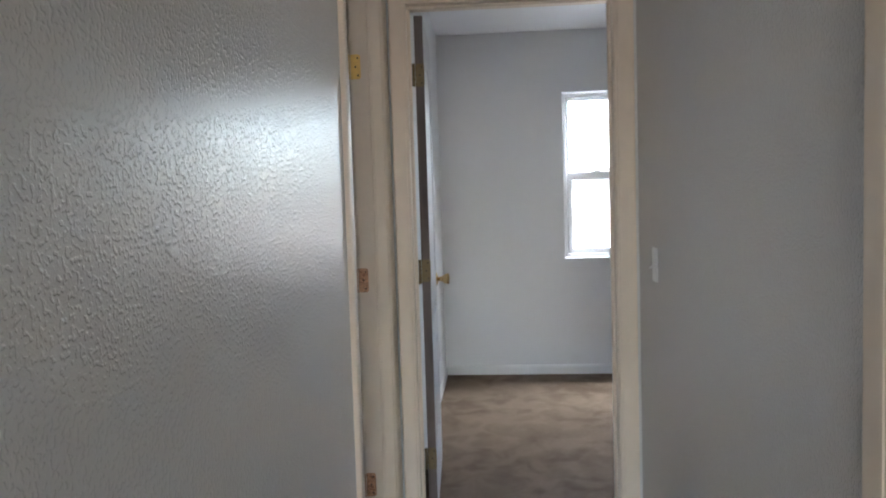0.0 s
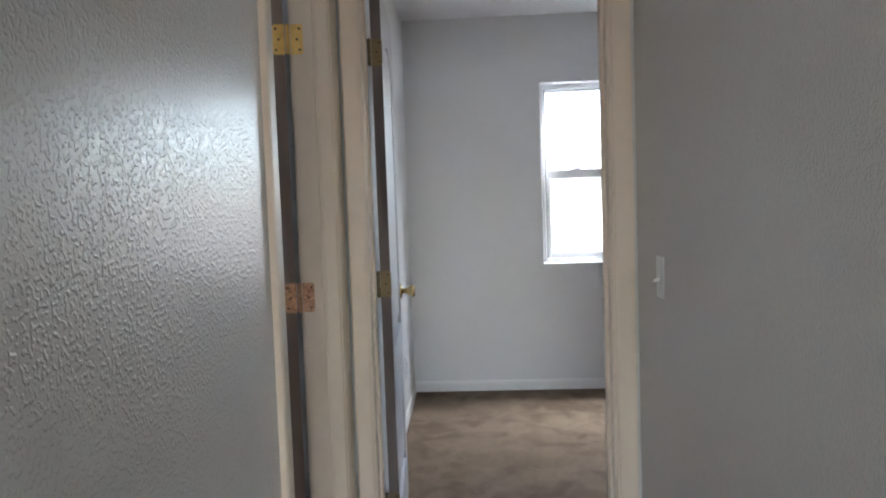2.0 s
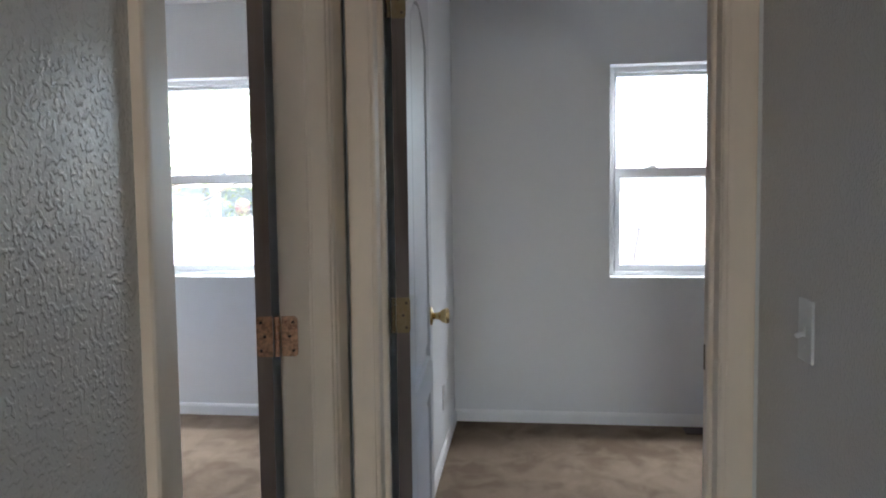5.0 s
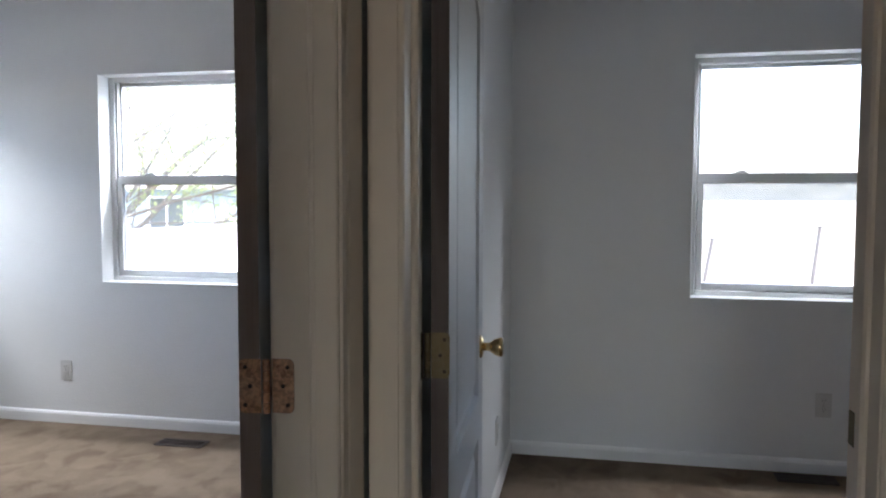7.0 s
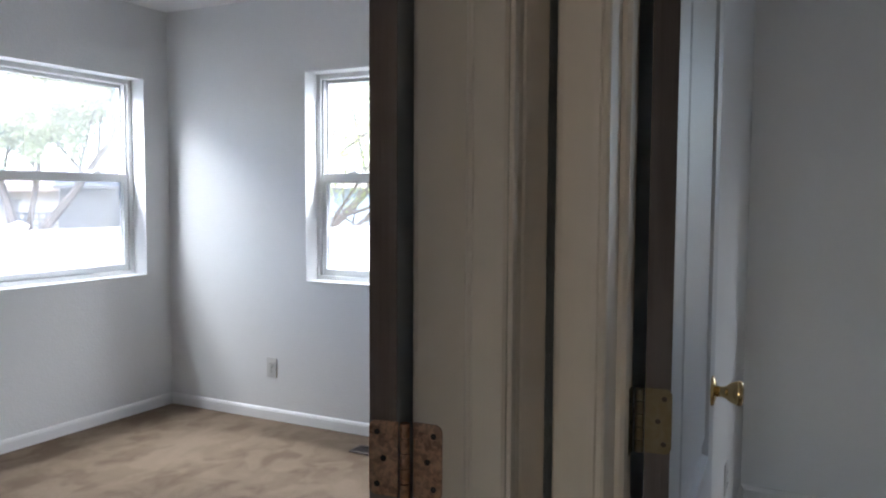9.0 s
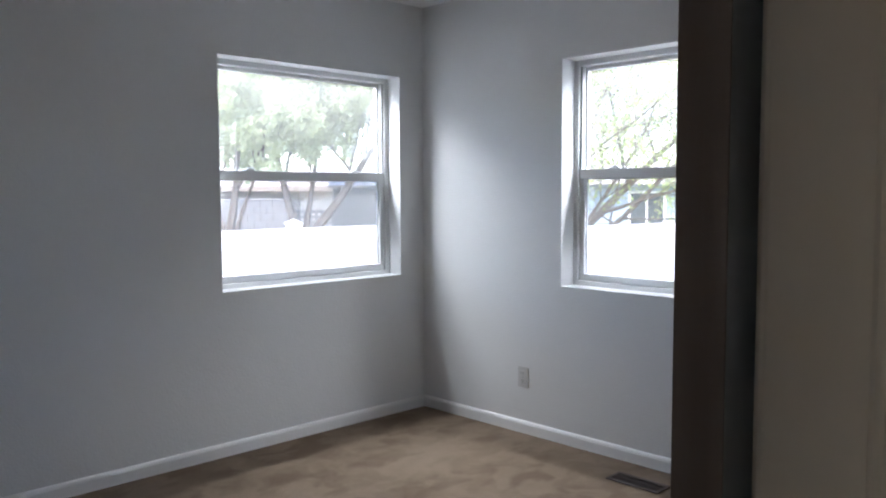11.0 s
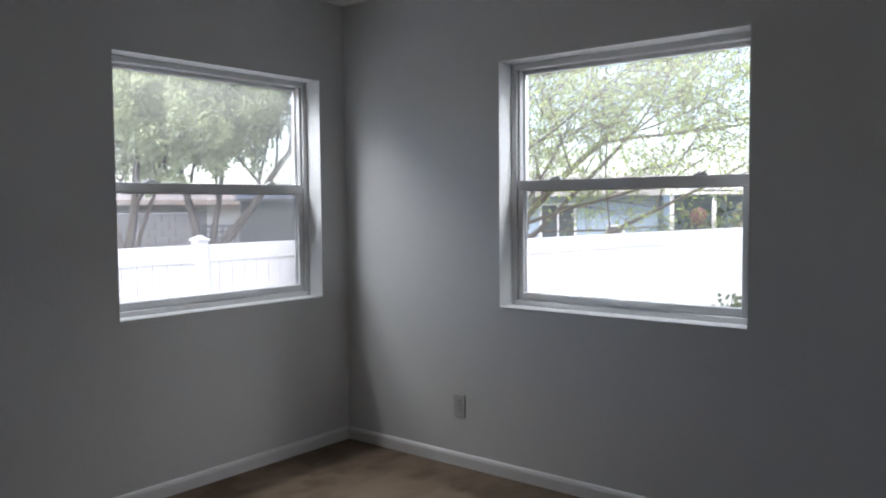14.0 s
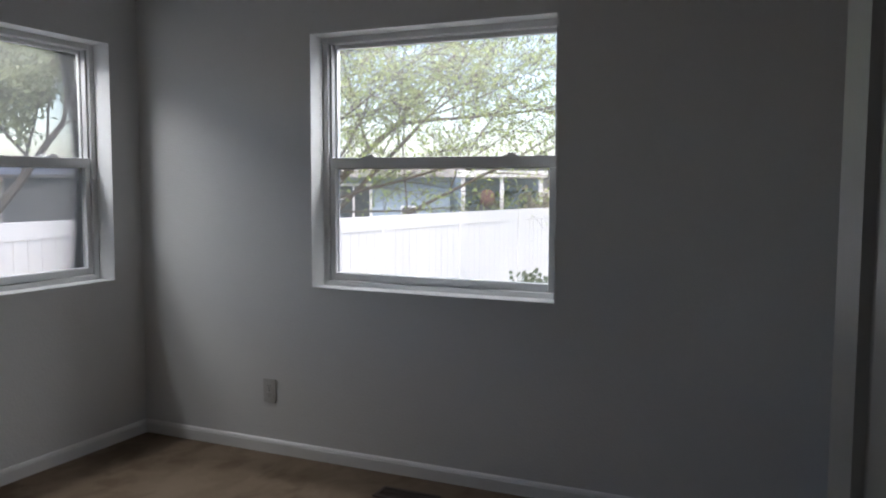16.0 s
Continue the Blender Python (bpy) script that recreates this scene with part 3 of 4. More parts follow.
def window(name, label, m, w=1.189, h=1.186):
    """A single-hung vinyl window in local x (along) and z (up), y pointing outdoors; the room's wall face is y = 0."""
    win = tagged(new(name), label, "window", kind="structure")
    win.matrix_world = m
    t = 0.006
    for nm, lo, hi in (("reveal", (0, -0.002, 0), (t, 0.105, h)), ("reveal", (w - t, -0.002, 0), (w, 0.105, h)),
                       ("head_reveal", (t, -0.002, h - t), (w - t, 0.105, h)), ("window_sill", (t, -0.004, 0), (w - t, 0.105, t + 0.002))):
        part(nm, box(lo, hi, 0.0015), VINYL, win)
    f = 0.034
    fr = part("window_frame", box((0, 0.105, 0), (f, 0.188, h), 0.003), VINYL, win)
    part("window_frame", box((w - f, 0.105, 0), (w, 0.188, h), 0.003), VINYL, win)
    part("window_frame", box((f, 0.105, h - f), (w - f, 0.188, h), 0.003), VINYL, win)
    part("window_frame", box((f, 0.100, 0), (w - f, 0.188, f), 0.003), VINYL, win)
    part("track", box((f, 0.118, f), (f + 0.012, 0.150, h - f), 0.002), GASKET, win, "grey sash track")
    part("track", box((w - f - 0.012, 0.118, f), (w - f, 0.150, h - f), 0.002), GASKET, win, "grey sash track")
    mid = 0.595
    # upper light, set back
    upper = part("upper_sash", box((f, 0.152, mid - 0.02), (w - f, 0.182, mid + 0.018), 0.003), VINYL, win)
    for lo, hi in (((f, 0.152, mid + 0.018), (f + 0.020, 0.182, h - f)), ((w - f - 0.020, 0.152, mid + 0.018), (w - f, 0.182, h - f)), ((f + 0.02, 0.152, h - f - 0.020), (w - f - 0.02, 0.182, h - f))):
        part("sash_bead", box(lo, hi, 0.003), VINYL, upper)
    part("pane", box((f + 0.018, 0.166, mid + 0.016), (w - f - 0.018, 0.1661, h - f - 0.018)), GLASS, win).visible_shadow = False
    # lower sash, in front
    lower = part("lower_sash", box((f + 0.004, 0.112, mid - 0.026), (w - f - 0.004, 0.148, mid + 0.022), 0.004, 2), VINYL, win)
    s = 0.032
    for lo, hi in (((f + 0.004, 0.114, f), (f + s, 0.146, mid - 0.026)), ((w - f - s, 0.114, f), (w - f - 0.004, 0.146, mid - 0.026)), ((f + s, 0.112, f), (w - f - s, 0.148, f + 0.036))):
        part("sash_rail", box(lo, hi, 0.004, 2), VINYL, lower)
    part("lift_lip", box((0.3, 0.106, f + 0.030), (w - 0.3, 0.113, f + 0.036), 0.001), VINYL, lower)
    part("gasket", box((f + s, 0.140, mid - 0.031), (w - f - s, 0.145, mid - 0.026)), GASKET, lower, "dark glazing gasket")
    part("gasket", box((f + s, 0.134, f + 0.036), (f + s + 0.004, 0.145, mid - 0.031)), GASKET, lower, "dark glazing gasket")
    part("gasket", box((w - f - s - 0.004, 0.134, f + 0.036), (w - f - s, 0.145, mid - 0.031)), GASKET, lower, "dark glazing gasket")
    part("pane", box((f + s - 0.004, 0.139, f + 0.030), (w - f - s + 0.004, 0.1391, mid - 0.022)), GLASS, win).visible_shadow = False
    for x in (0.245, w - 0.245):
        bm = box((x - 0.032, 0.118, mid + 0.022), (x + 0.032, 0.142, mid + 0.030), 0.003)
        add_box(bm, (x - 0.016, 0.120, mid + 0.030), (x + 0.022, 0.138, mid + 0.038), 0.003)
        part("sash_lock", bm, VINYL, lower, "small white sash lock")
    return win


window("window_1", "square white vinyl single-hung window in the first bedroom", pose(WIN_R[0], FAR, WZ0))
window("window_2", "square white vinyl single-hung window in the side wall", pose(WEST, WIN_L[0], WZ0, 0, 0, 90))
window("window_3", "square white vinyl single-hung window in the second bedroom", pose(WIN_B[0], FAR, WZ0))

# ---- outlets, switch, floor registers ----


def face_plate(label, name, cat, m, group="", mat=PLATE):
    ob = thing(name, label, cat, m, group)
    part("cover_plate", box((-0.036, -0.006, -0.058), (0.036, 0.0, 0.058), 0.003, 2), mat, ob)
    return ob


def outlet(m):
    ob = face_plate("pale grey duplex electrical outlet on the bedroom wall", "wall_outlet", "outlet", m, "bedroom outlets", OUTLET)
    for z in (-0.021, 0.021):
        s = part("socket", box((-0.017, -0.0085, z - 0.015), (0.017, -0.004, z + 0.015), 0.004, 2), OUTLET, ob)
        for x, hgt in ((-0.0065, 0.008), (0.0065, 0.0065)):
            part("slot", box((x - 0.0011, -0.0092, z + 0.001 - hgt / 2 + 0.003), (x + 0.0011, -0.0084, z + 0.004 + hgt / 2)), SLOT, s)
        part("slot", lathe([(0.0024, 0), (0.0024, 0.0008)], pose(0, -0.0084, z - 0.008, 90, 0, 0), 8), SLOT, s)
    part("screw", lathe([(0.003, 0), (0.003, 0.0012), (0.001, 0.0016)], pose(0, -0.0055, 0, 90, 0, 0), 10), SLOT, ob)


outlet(pose(-2.505, FAR, 0.312))
outlet(pose(1.600, FAR, 0.335))
outlet(SKEW @ pose(PB, 4.75, 0.306, 0, 0, 90))

switch = face_plate("white toggle light switch on the hallway wall", "light_switch", "switch", SKEW @ pose(HALL_R, 2.39, 1.062, 0, 0, -90))
tg = part("toggle", box((-0.005, -0.009, -0.012), (0.005, -0.005, 0.012), 0.001), PLATE, switch)
part("lever", transformed(box((-0.004, -0.018, -0.004), (0.004, 0, 0.004), 0.001), pose(0, -0.006, -0.003, 28, 0, 0)), PLATE, tg)
for z in (-0.030, 0.030):
    part("screw", lathe([(0.003, 0), (0.003, 0.0012), (0.001, 0.0016)], pose(0, -0.0055, z, 90, 0, 0), 10), PLATE, switch)


def register(m):
    ob = thing("floor_register", "brown metal floor register set in the carpet", "floor vent", m, "floor registers")
    w, d = 0.27, 0.115
    for lo, hi in (((-w / 2, -d / 2, 0), (w / 2, -d / 2 + 0.018, 0.007)), ((-w / 2, d / 2 - 0.018, 0), (w / 2, d / 2, 0.007)), ((-w / 2, -d / 2 + 0.018, 0), (-w / 2 + 0.018, d / 2 - 0.018, 0.007)), ((w / 2 - 0.018, -d / 2 + 0.018, 0), (w / 2, d / 2 - 0.018, 0.007))):
        part("rim", box(lo, hi, 0.002), REGISTER, ob)
    part("backing", box((-w / 2 + 0.018, -d / 2 + 0.018, 0), (w / 2 - 0.018, d / 2 - 0.018, 0.0015)), SLOT, ob)
    for k in range(20):
        x = -w / 2 + 0.027 + k * (w - 0.054) / 19
        part("slat", box((x - 0.0025, -d / 2 + 0.018, 0.0015), (x + 0.0025, d / 2 - 0.018, 0.0055)), REGISTER, ob)
    part("divider", box((-w / 2 + 0.018, -0.004, 0.002), (w / 2 - 0.018, 0.004, 0.0062)), REGISTER, ob)


register(pose(-1.64, 5.175, 0.001))
register(pose(1.51, 5.30, 0.001))

# ---- outdoors ----
GZ = -0.86
bm = bmesh.new()
bmesh.ops.create_grid(bm, x_segments=90, y_segments=90, size=1500)
for v in bm.verts:
    v.co.z = GZ + (0.0 if v.co.length < 60 else 0.6 * noise.noise(v.co * 0.01))
tagged(mesh_object("ground", bm, GROUND), "pale dry sandy ground reaching the horizon", "ground", kind="structure")

bm = bmesh.new()
prev = None
for k in range(121):
    a = radians(-60 + k)
    r = 900
    hgt = 27 + 12 * noise.noise(Vector((k * 0.09, 3, 0))) + 3 * noise.noise(Vector((k * 0.4, 7, 0)))
    row = [bm.verts.new((math.sin(a) * (r + dr), math.cos(a) * (r + dr), GZ - 2 + z)) for dr, z in ((-160, 0), (-60, hgt * 0.55), (0, hgt), (120, hgt * 0.9))]
    if prev:
        for i in range(3):
            bm.faces.new((prev[i], row[i], row[i + 1], prev[i + 1]))
    prev = row
tagged(mesh_object("backdrop_hills", bm, HILL, None, True), "low hazy grey-green hills on the horizon", "hills", kind="structure")


def vinyl_fence(p, q, label, panel=1.83, caps=True):
    """White privacy fence: posts with caps, rails and boards of its panels, from p to q."""
    p, q = Vector((*p, GZ)), Vector((*q, GZ))
    d = (q - p).normalized()
    n = max(1, round((q - p).length / panel))
    L = (q - p).length / n
    fence = thing("vinyl_fence", label, "fence", Matrix.Translation(p) @ pose(0, 0, 0, 0, 0, math.degrees(math.atan2(d.y, d.x))), "garden fences")
    protos = {}

    def piece(nm, build, x):
        if nm not in protos:
            protos[nm] = part(nm, build(), FENCE, fence)
            ob = protos[nm]
        else:
            ob = new(nm, protos[nm].data)
            ob.parent = fence
        ob.location.x = x
        return ob

    def post():
        return box((-0.064, -0.064, 0), (0.064, 0.064, 1.84), 0.006) if caps else box((-0.064, -0.03, 0), (0.064, 0.03, 1.802), 0.006)

    def cap():
        b = box((-0.078, -0.078, 1.84), (0.078, 0.078, 1.865), 0.004)
        v = [b.verts.new(c) for c in ((-0.066, -0.066, 1.864), (0.066, -0.066, 1.864), (0.066, 0.066, 1.864), (-0.066, 0.066, 1.864), (0, 0, 1.905))]
        for i in range(4):
            b.faces.new((v[i], v[(i + 1) % 4], v[4]))
        return b

    for k in range(n + 1):
        piece("post", post, k * L)
        if caps:
            piece("post_cap", cap, k * L)
    for k in range(n):
        x = k * L + 0.064
        w = L - 0.128
        piece("top_rail", lambda: box((0, -0.022, 1.62), (w, 0.022, 1.80), 0.004), x)
        piece("bottom_rail", lambda: box((0, -0.022, 0.06), (w, 0.022, 0.19), 0.004), x)
        m = 11
        for j in range(m):
            piece("board", lambda: box((0, -0.011, 0.17), (w / m - 0.004, 0.011, 1.72), 0.003), x + j * w / m + 0.002)
    return fence


vinyl_fence((-7.2, -2.5), (-7.2, 8.95), "white vinyl privacy fence beside the house")
vinyl_fence((-7.07, 8.95), (-5.25, 8.95), "short white vinyl fence panel at the corner")
vinyl_fence((-5.15, 9.15), (-3.35, 21.9), "long white vinyl privacy fence behind the house", caps=False)


def tube(bm, a, b, ra, rb, n=5):
    a, b = Vector(a), Vector(b)
    d = (b - a).normalized()
    u = d.orthogonal().normalized()
    w = d.cross(u)
    rings = [[bm.verts.new(c + (u * math.cos(2 * math.pi * k / n) + w * math.sin(2 * math.pi * k / n)) * r) for k in range(n)] for c, r in ((a, ra), (b, rb))]
    for k in range(n):
        bm.faces.new((rings[0][k], rings[0][(k + 1) % n], rings[1][(k + 1) % n], rings[1][k]))


def tree(name, label, base, seed, trunks, leaf, bark, leaf_size=0.04, per_twig=9, droop=0.25, depth=4, fan=0.5, fork=0.0, bare=1):
    """A spreading desert tree. trunks: (lean x, lean y, length, radius) for each stem out of the ground;
    the stems part at the height fork; limbs leave them fanning upward by fan, past the bare ones, and the last twigs hang by droop."""
    rng = random.Random(seed)
    ob = thing(name, label, "tree", pose(*base), "garden trees")
    wood, crown = bmesh.new(), bmesh.new()

    def around():
        return Vector((rng.gauss(0, 1), rng.gauss(0, 1), rng.gauss(0, 1)))

    def leaf_at(p):
        s = leaf_size * rng.uniform(0.6, 1.5)
        u = (around() + Vector((0, 0, -0.6))).normalized()
        w = u.orthogonal().normalized() * 0.26
        vs = [crown.verts.new(p + c * s) for c in (Vector(), u * 0.5 + w, u * 1.1, u * 0.5 - w)]
        crown.faces.new(vs)

    def grow(p, d, length, r, level):
        steps = {1: 4, 2: 4, 3: 5}.get(level, 6)
        for k in range(steps):
            bend = Vector((0, 0, -droop * 0.45 if level == 1 else -droop * 0.1 if level == 2 else 0.03))
            d2 = (d + around() * (0.10 if level < 3 else 0.06) + bend).normalized()
            q = p + d2 * length / steps
            r2 = r * (0.88 if level > 2 else 0.8)
            tube(wood, p, q, r, r2, 7 if level > 3 else 5 if level > 2 else 3)
            if level == 1:
                for _ in range(per_twig):
                    leaf_at(p.lerp(q, rng.random()) + around() * 0.05)
            elif k >= bare or level < depth and k > 0 or level == 2:
                for _ in range(1 if level == depth else 2):
                    lift = fan if level > 2 else 0.1
                    side = (around() + Vector((0, 0, lift))).normalized()
                    grow(q, (d2 * (0.55 if level == depth else 0.8) + side * 0.75 + Vector((0, 0, lift * 0.7))).normalized(), length * rng.uniform(0.45, 0.75), max(r2 * 0.5, 0.006), level - 1)
            p, d, r = q, d2, r2
        if level > 1:
            for _ in range(2):
                grow(p, (d + around() * 0.25).normalized(), length * 0.6, max(r * 0.75, 0.006), level - 1)

    if fork:
        thick = max(t[3] for t in trunks)
        tube(wood, (0.02, -0.03, -0.05), (0, 0, fork), thick * 1.7, thick * 1.35, 9)
    for lx, ly, length, r in trunks:
        grow(Vector((lx * 0.08, ly * 0.08, fork - 0.05)), Vector((lx, ly, 1)).normalized(), length, r, depth)
    part("trunk", wood, bark, ob)
    part("crown", crown, leaf, ob)
    return ob


tree("desert_tree", "leaning many-limbed tree with sparse yellow-green leaves", (-8.75, 12.55, GZ), 4, [(0.82, 0.48, 4.0, 0.10), (1.15, 0.70, 4.4, 0.06), (1.35, 0.85, 4.8, 0.055), (0.55, 0.30, 3.6, 0.08), (0.25, 0.15, 3.4, 0.07), (-0.1, -0.05, 3.0, 0.065)], LEAF, LIMB, 0.052, 4, 0.4, 4, 0.32, 0.45)
tree("desert_tree", "spreading tree with forked dark trunks and grey-green leaves", (-10.82, 9.62, GZ), 9, [(-0.20, -0.31, 1.9, 0.085), (0.36, 0.56, 2.1, 0.09), (0.05, 0.10, 1.7, 0.06)], LEAF_B, BARK, 0.07, 6, 0.25, 4, 0.55, 1.4, 2)
tree("desert_tree", "forked tree with dark trunks and grey-green leaves", (-11.8, 8.8, GZ), 21, [(-0.2, -0.3, 1.9, 0.10), (0.03, 0.04, 2.0, 0.09), (0.25, 0.3, 1.8, 0.05)], LEAF_B, BARK, 0.075, 11, 0.25, 4, 0.55, 1.3, 2)

rng = random.Random(5)


def bush(label, base, wide, tall, stems, leaf, mat, per_stem=100):
    ob = thing("bush", label, "bush", pose(*base))
    wood, leaves = bmesh.new(), bmesh.new()
    for _ in range(stems):
        d = Vector((rng.gauss(0, 1), rng.gauss(0, 0.8), abs(rng.gauss(0.5, 0.35)))).normalized()
        tip = d * rng.uniform(0.45, 1.0)
        tip = Vector((tip.x * wide, tip.y * wide, tip.z * tall))
        tube(wood, (0, 0, 0), tip, 0.012, 0.004, 3)
        for _ in range(per_stem):
            p = tip * rng.uniform(0.15, 1.03) + Vector((rng.gauss(0, 1), rng.gauss(0, 1), rng.gauss(0, 1))) * 0.08
            u = Vector((rng.gauss(0, 1), rng.gauss(0, 1), rng.gauss(0, 1))).normalized() * leaf
            w = u.orthogonal() * 0.4
            leaves.faces.new([leaves.verts.new(p + c) for c in (u * -0.5, w, u * 0.5, -w)])
    part("stems", wood, BARK, ob)
    part("foliage", leaves, mat, ob)


bush("low dark green bush by the white fence", (-3.7, 12.6, GZ), 0.85, 1.0, 150, 0.07, BUSH, 180)
for x, y, wide, tall in ((-6.6, 23.6, 1.1, 2.9), (-5.2, 24.6, 1.3, 3.1), (-3.9, 25.4, 1.2, 2.8)):
    bush("tall olive-tan scrub behind the white fence", (x, y, GZ), wide, tall, 90, 0.12, SCRUB)

# two leaning stakes in the open field
for x, y, lean, tall in ((1.75, 13.3, 9, 1.68), (3.25, 13.3, 6, 1.86)):
    st = thing("wooden_stake", "thin leaning weathered stake with a short tie", "stake", pose(x, y, GZ - 0.05, 0, lean, 0), "field stakes")
    part("pole", lathe([(0.032, 0), (0.030, tall * 0.5), (0.026, tall - 0.03), (0.038, tall - 0.02), (0.034, tall)], Matrix.Identity(4), 8), WOOD, st)
    part("cross_tie", box((-0.02, -0.015, tall * 0.45), (0.26, 0.015, tall * 0.45 + 0.03), 0.004), WOOD, st)


def house(label, m, w, d, wall_h, rise, mat, windows, door=None):
    ob = thing("house", label, "house", m, "neighbouring houses")
    part("wall", box((0, 0, 0), (w, d, wall_h)), mat, ob)
    n = int(wall_h / 0.2)
    for k in range(n):
        part("siding_board", extrude([(0, 0), (-0.018, 0), (0, 0.19)], (0, 0, k * 0.2 + 0.02), (w, 0, k * 0.2 + 0.02), (0, 1, 0), (0, 0, 1)), mat, ob)
    o, t = 0.45, 0.14
    roof = part("roof", extrude([(-o, wall_h - 0.04), (d / 2, wall_h + rise), (d + o, wall_h - 0.04), (d + o, wall_h - 0.04 + t), (d / 2, wall_h + rise + t), (-o, wall_h - 0.04 + t)], (-o, 0, 0), (w + o, 0, 0), (0, 1, 0), (0, 0, 1)), ROOF, ob)
    part("fascia", box((-o, -o - 0.03, wall_h - 0.12), (w + o, -o, wall_h + 0.12)), PALE, roof, "pale fascia board")
    for x0, x1, z0, z1 in windows:
        wi = part("window", box((x0, -0.03, z0), (x1, -0.02, z1)), DARKGLASS, ob, "dark window")
        for lo, hi in (((x0 - 0.08, -0.07, z0 - 0.08), (x0, -0.02, z1 + 0.08)), ((x1, -0.07, z0 - 0.08), (x1 + 0.08, -0.02, z1 + 0.08)), ((x0, -0.07, z1), (x1, -0.02, z1 + 0.08)), ((x0, -0.07, z0 - 0.08), (x1, -0.02, z0)), (((x0 + x1) / 2 - 0.03, -0.06, z0), ((x0 + x1) / 2 + 0.03, -0.03, z1))):
            part("window_trim", box(lo, hi), FENCE, wi, "white window trim")
    return ob


# blue house behind the long fence, with a white porch roof
bh = house("pale blue house with white trim and a tan roof", pose(-17.6, 22.0, GZ, 0, 0, 20), 8.0, 6.5, 2.55, 0.45, SIDING, [(4.5, 5.5, 1.0, 2.15)])
ac = part("air_conditioner", box((6.5, -0.3, 1.2), (7.05, -0.02, 1.55), 0.03), FENCE, bh, "white window air conditioner")
part("grille", box((6.55, -0.315, 1.25), (7.0, -0.3, 1.5)), METAL, ac)
porch = thing("porch", "white flat-roofed porch beside the blue house", "porch", pose(-9.95, 25.1, GZ, 0, 0, 20))
part("porch_roof", box((0, -1.2, 2.42), (2.7, 2.0, 2.62), 0.02), FENCE, porch)
part("back_wall", box((0, 2.0, 0), (2.7, 2.12, 2.42)), SIDING, porch)
for x in (0.2, 1.35, 2.5):
    part("porch_post", box((x - 0.06, -1.1, 0), (x + 0.06, -0.98, 2.42)), FENCE, porch)
for k, (x, hgt) in enumerate(((0.8, 1.9), (1.4, 2.0), (2.1, 2.1))):
    pl = thing("potted_shrub", "dark potted shrub on the porch", "plant", pose(-9.95, 25.1, GZ, 0, 0, 20) @ pose(x, 0.4, 0), "porch plants")
    part("pot", lathe([(0.16, 0), (0.22, 0.35), (0.24, 0.36), (0.2, 0.34)], Matrix.Identity(4), 12), RUST, pl)
    b = bmesh.new()
    for _ in range(160):
        p = Vector((rng.gauss(0, 0.16), rng.gauss(0, 0.16), rng.uniform(0.4, hgt)))
        u = Vector((rng.gauss(0, 1), rng.gauss(0, 1), rng.gauss(0, 1))).normalized() * 0.16
        w = u.orthogonal() * 0.4
        b.faces.new([b.verts.new(p + c) for c in (u * -0.5, w, u * 0.5, -w)])
    part("foliage", b, BUSH, pl)
tank = thing("round_tank", "red-brown rounded tank on a stand", "tank", pose(-8.6, 24.1, GZ))
part("tank_body", lathe([(0.08, 1.55), (0.18, 1.6), (0.23, 1.78), (0.21, 1.95), (0.12, 2.04), (0.04, 2.07)], Matrix.Identity(4), 18), RUST, tank, "", True)
for a in range(3):
    part("leg", box((0.2 * math.cos(a * 2.1) - 0.03, 0.2 * math.sin(a * 2.1) - 0.03, 0), (0.2 * math.cos(a * 2.1) + 0.03, 0.2 * math.sin(a * 2.1) + 0.03, 1.62)), METAL, tank)

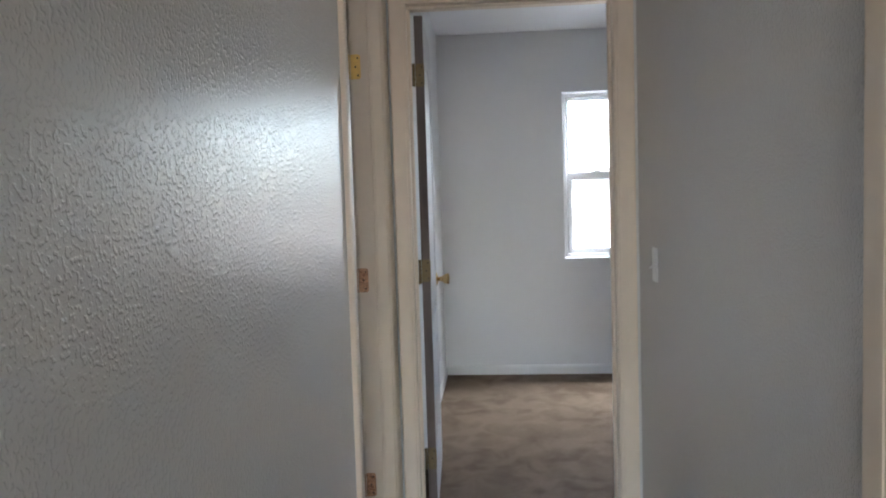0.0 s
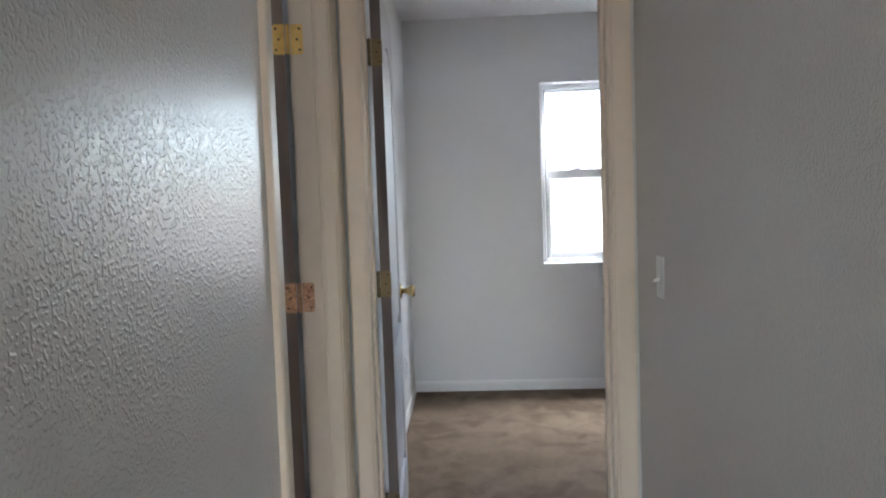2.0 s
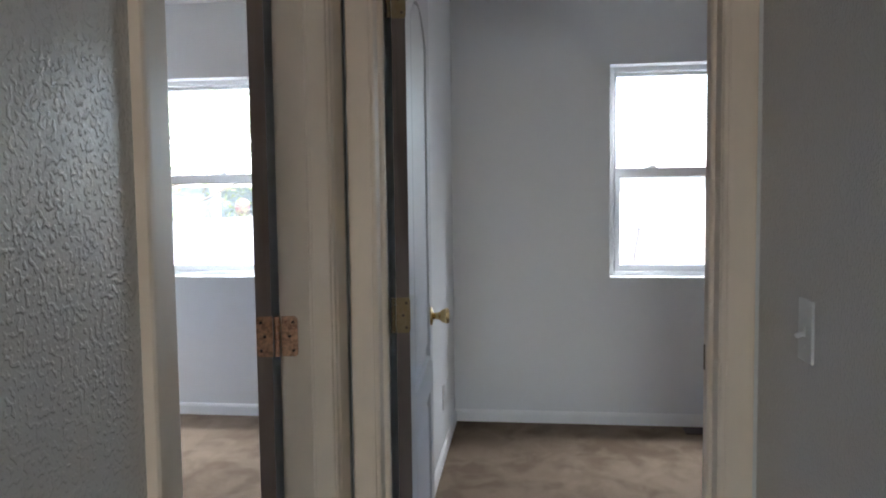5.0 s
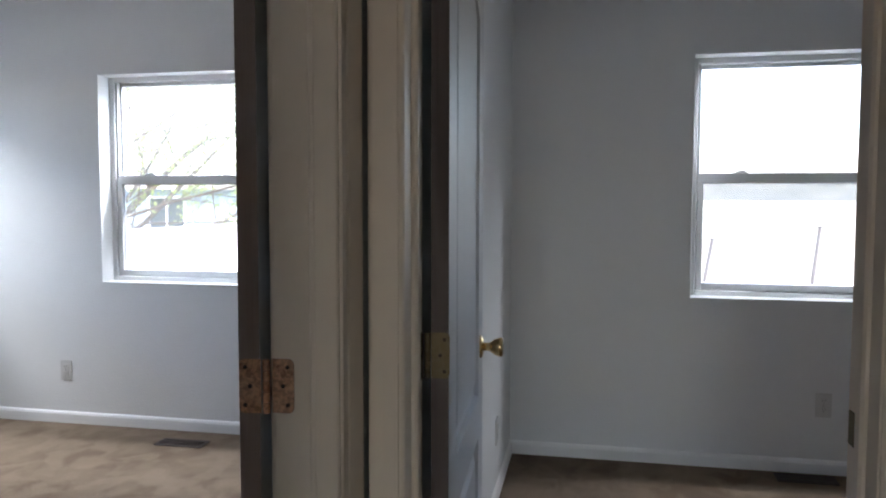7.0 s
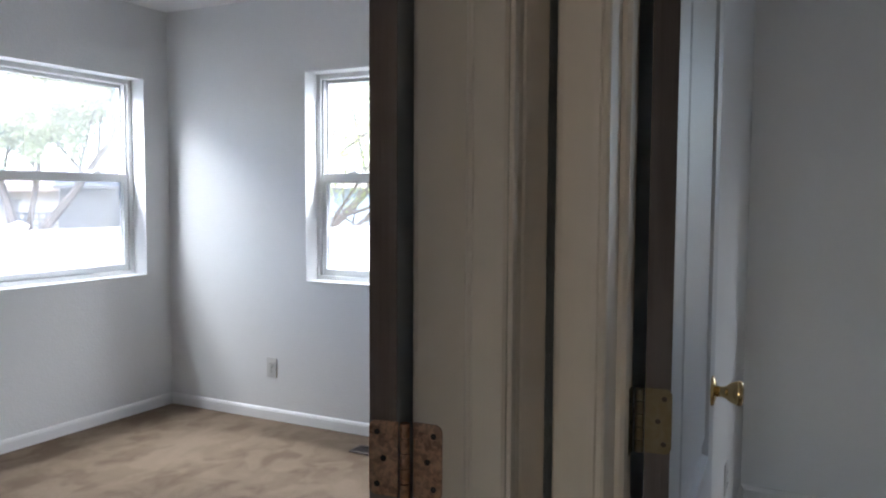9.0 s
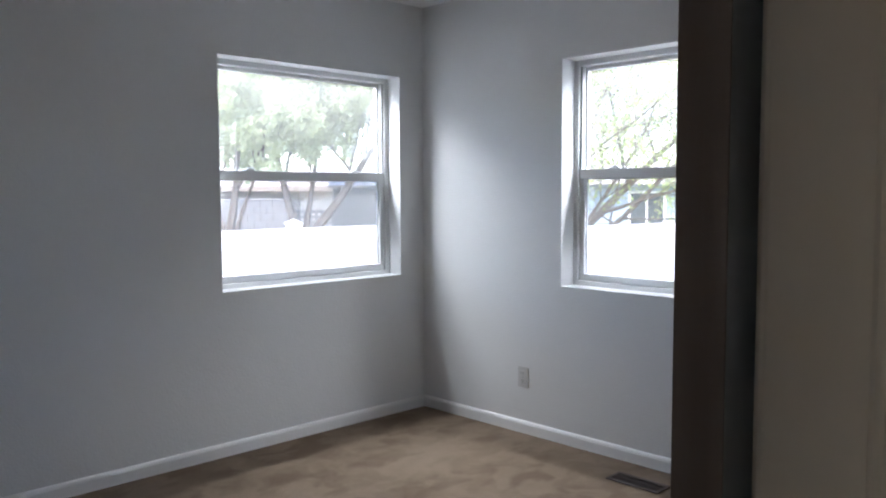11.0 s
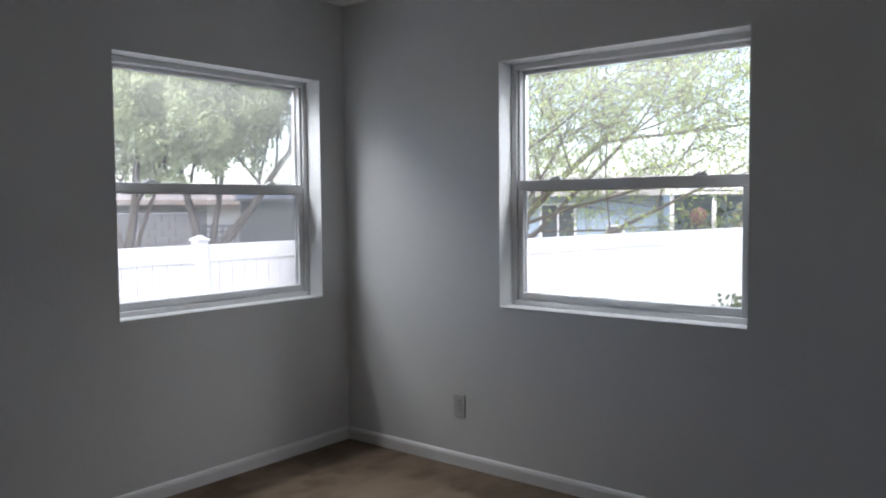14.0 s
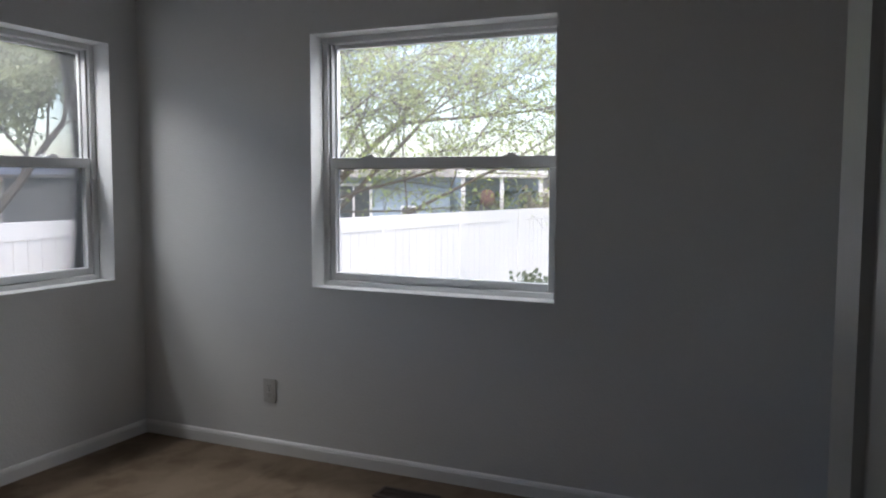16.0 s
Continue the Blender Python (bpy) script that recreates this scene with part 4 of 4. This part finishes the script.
# grey block wall, white gabled house and long low roof behind the side fence
bwall = thing("block_wall", "grey concrete block garden wall", "wall", pose(-19.5, 0, GZ, 0, 0, 90))
part("core", box((0.01, -0.08, 0), (23.9, 0.08, 1.99)), BLOCK, bwall)
blk = None
for r in range(10):
    for c in range(26):
        x = 4.0 + c * 0.41 + (0.205 if r % 2 else 0)
        if blk is None:
            blk = part("block", box((0, -0.1, 0), (0.398, -0.07, 0.19), 0.006), BLOCK, bwall)
            ob = blk
        else:
            ob = new("block", blk.data)
            ob.parent = bwall
        ob.location = (x, 0, 0.01 + r * 0.2)
part("coping", box((0, -0.12, 1.99), (23.9, 0.12, 2.05), 0.01), BLOCK, bwall)

gable = house("small white gabled house behind the block wall", pose(-27.0, 9.6, GZ, 0, 0, 150), 3.2, 5.0, 2.4, 0.7, FENCE, [(1.0, 1.8, 1.1, 2.0)])
low = house("long low tan-roofed house behind the block wall", pose(-24.0, 19.5, GZ, 0, 0, 240), 7.5, 6.0, 2.3, 0.3, PALE, [(1.5, 2.7, 1.0, 2.0), (4.4, 5.6, 1.0, 2.0)])

gate = thing("lattice_gate", "dark lattice gate panel by the block wall", "gate", pose(-13.6, 11.2, GZ, 0, 0, 50))
for lo, hi in (((0, -0.03, 0), (0.06, 0.03, 1.85)), ((1.2, -0.03, 0), (1.26, 0.03, 1.85)), ((0.06, -0.03, 1.79), (1.2, 0.03, 1.85)), ((0.06, -0.03, 0.1), (1.2, 0.03, 0.16))):
    part("gate_frame", box(lo, hi), METAL, gate)
for k in range(10):
    x = 0.06 + k * 0.114
    part("lattice_slat", box((x, -0.012, 0.16), (x + 0.05, 0.0, 1.79)), METAL, gate)
for k in range(14):
    z = 0.2 + k * 0.114
    part("lattice_slat", box((0.06, 0.0, z), (1.2, 0.012, z + 0.05)), METAL, gate)
shed = thing("garden_shed", "tall grey metal garden shed", "shed", pose(-13.6, 12.3, GZ, 0, 0, 50))
part("shed_body", box((0, 0, 0), (1.9, 1.8, 2.3), 0.02), METAL, shed)
for k in range(12):
    part("rib", box((0.05 + k * 0.155, -0.015, 0.02), (0.10 + k * 0.155, 0, 2.28)), METAL, shed)
part("shed_roof", extrude([(-0.1, 2.3), (0.9, 2.62), (1.9, 2.3), (1.9, 2.36), (0.9, 2.68), (-0.1, 2.36)], (-0.1, 0, 0), (2.0, 0, 0), (0, 1, 0), (0, 0, 1)), METAL, shed)
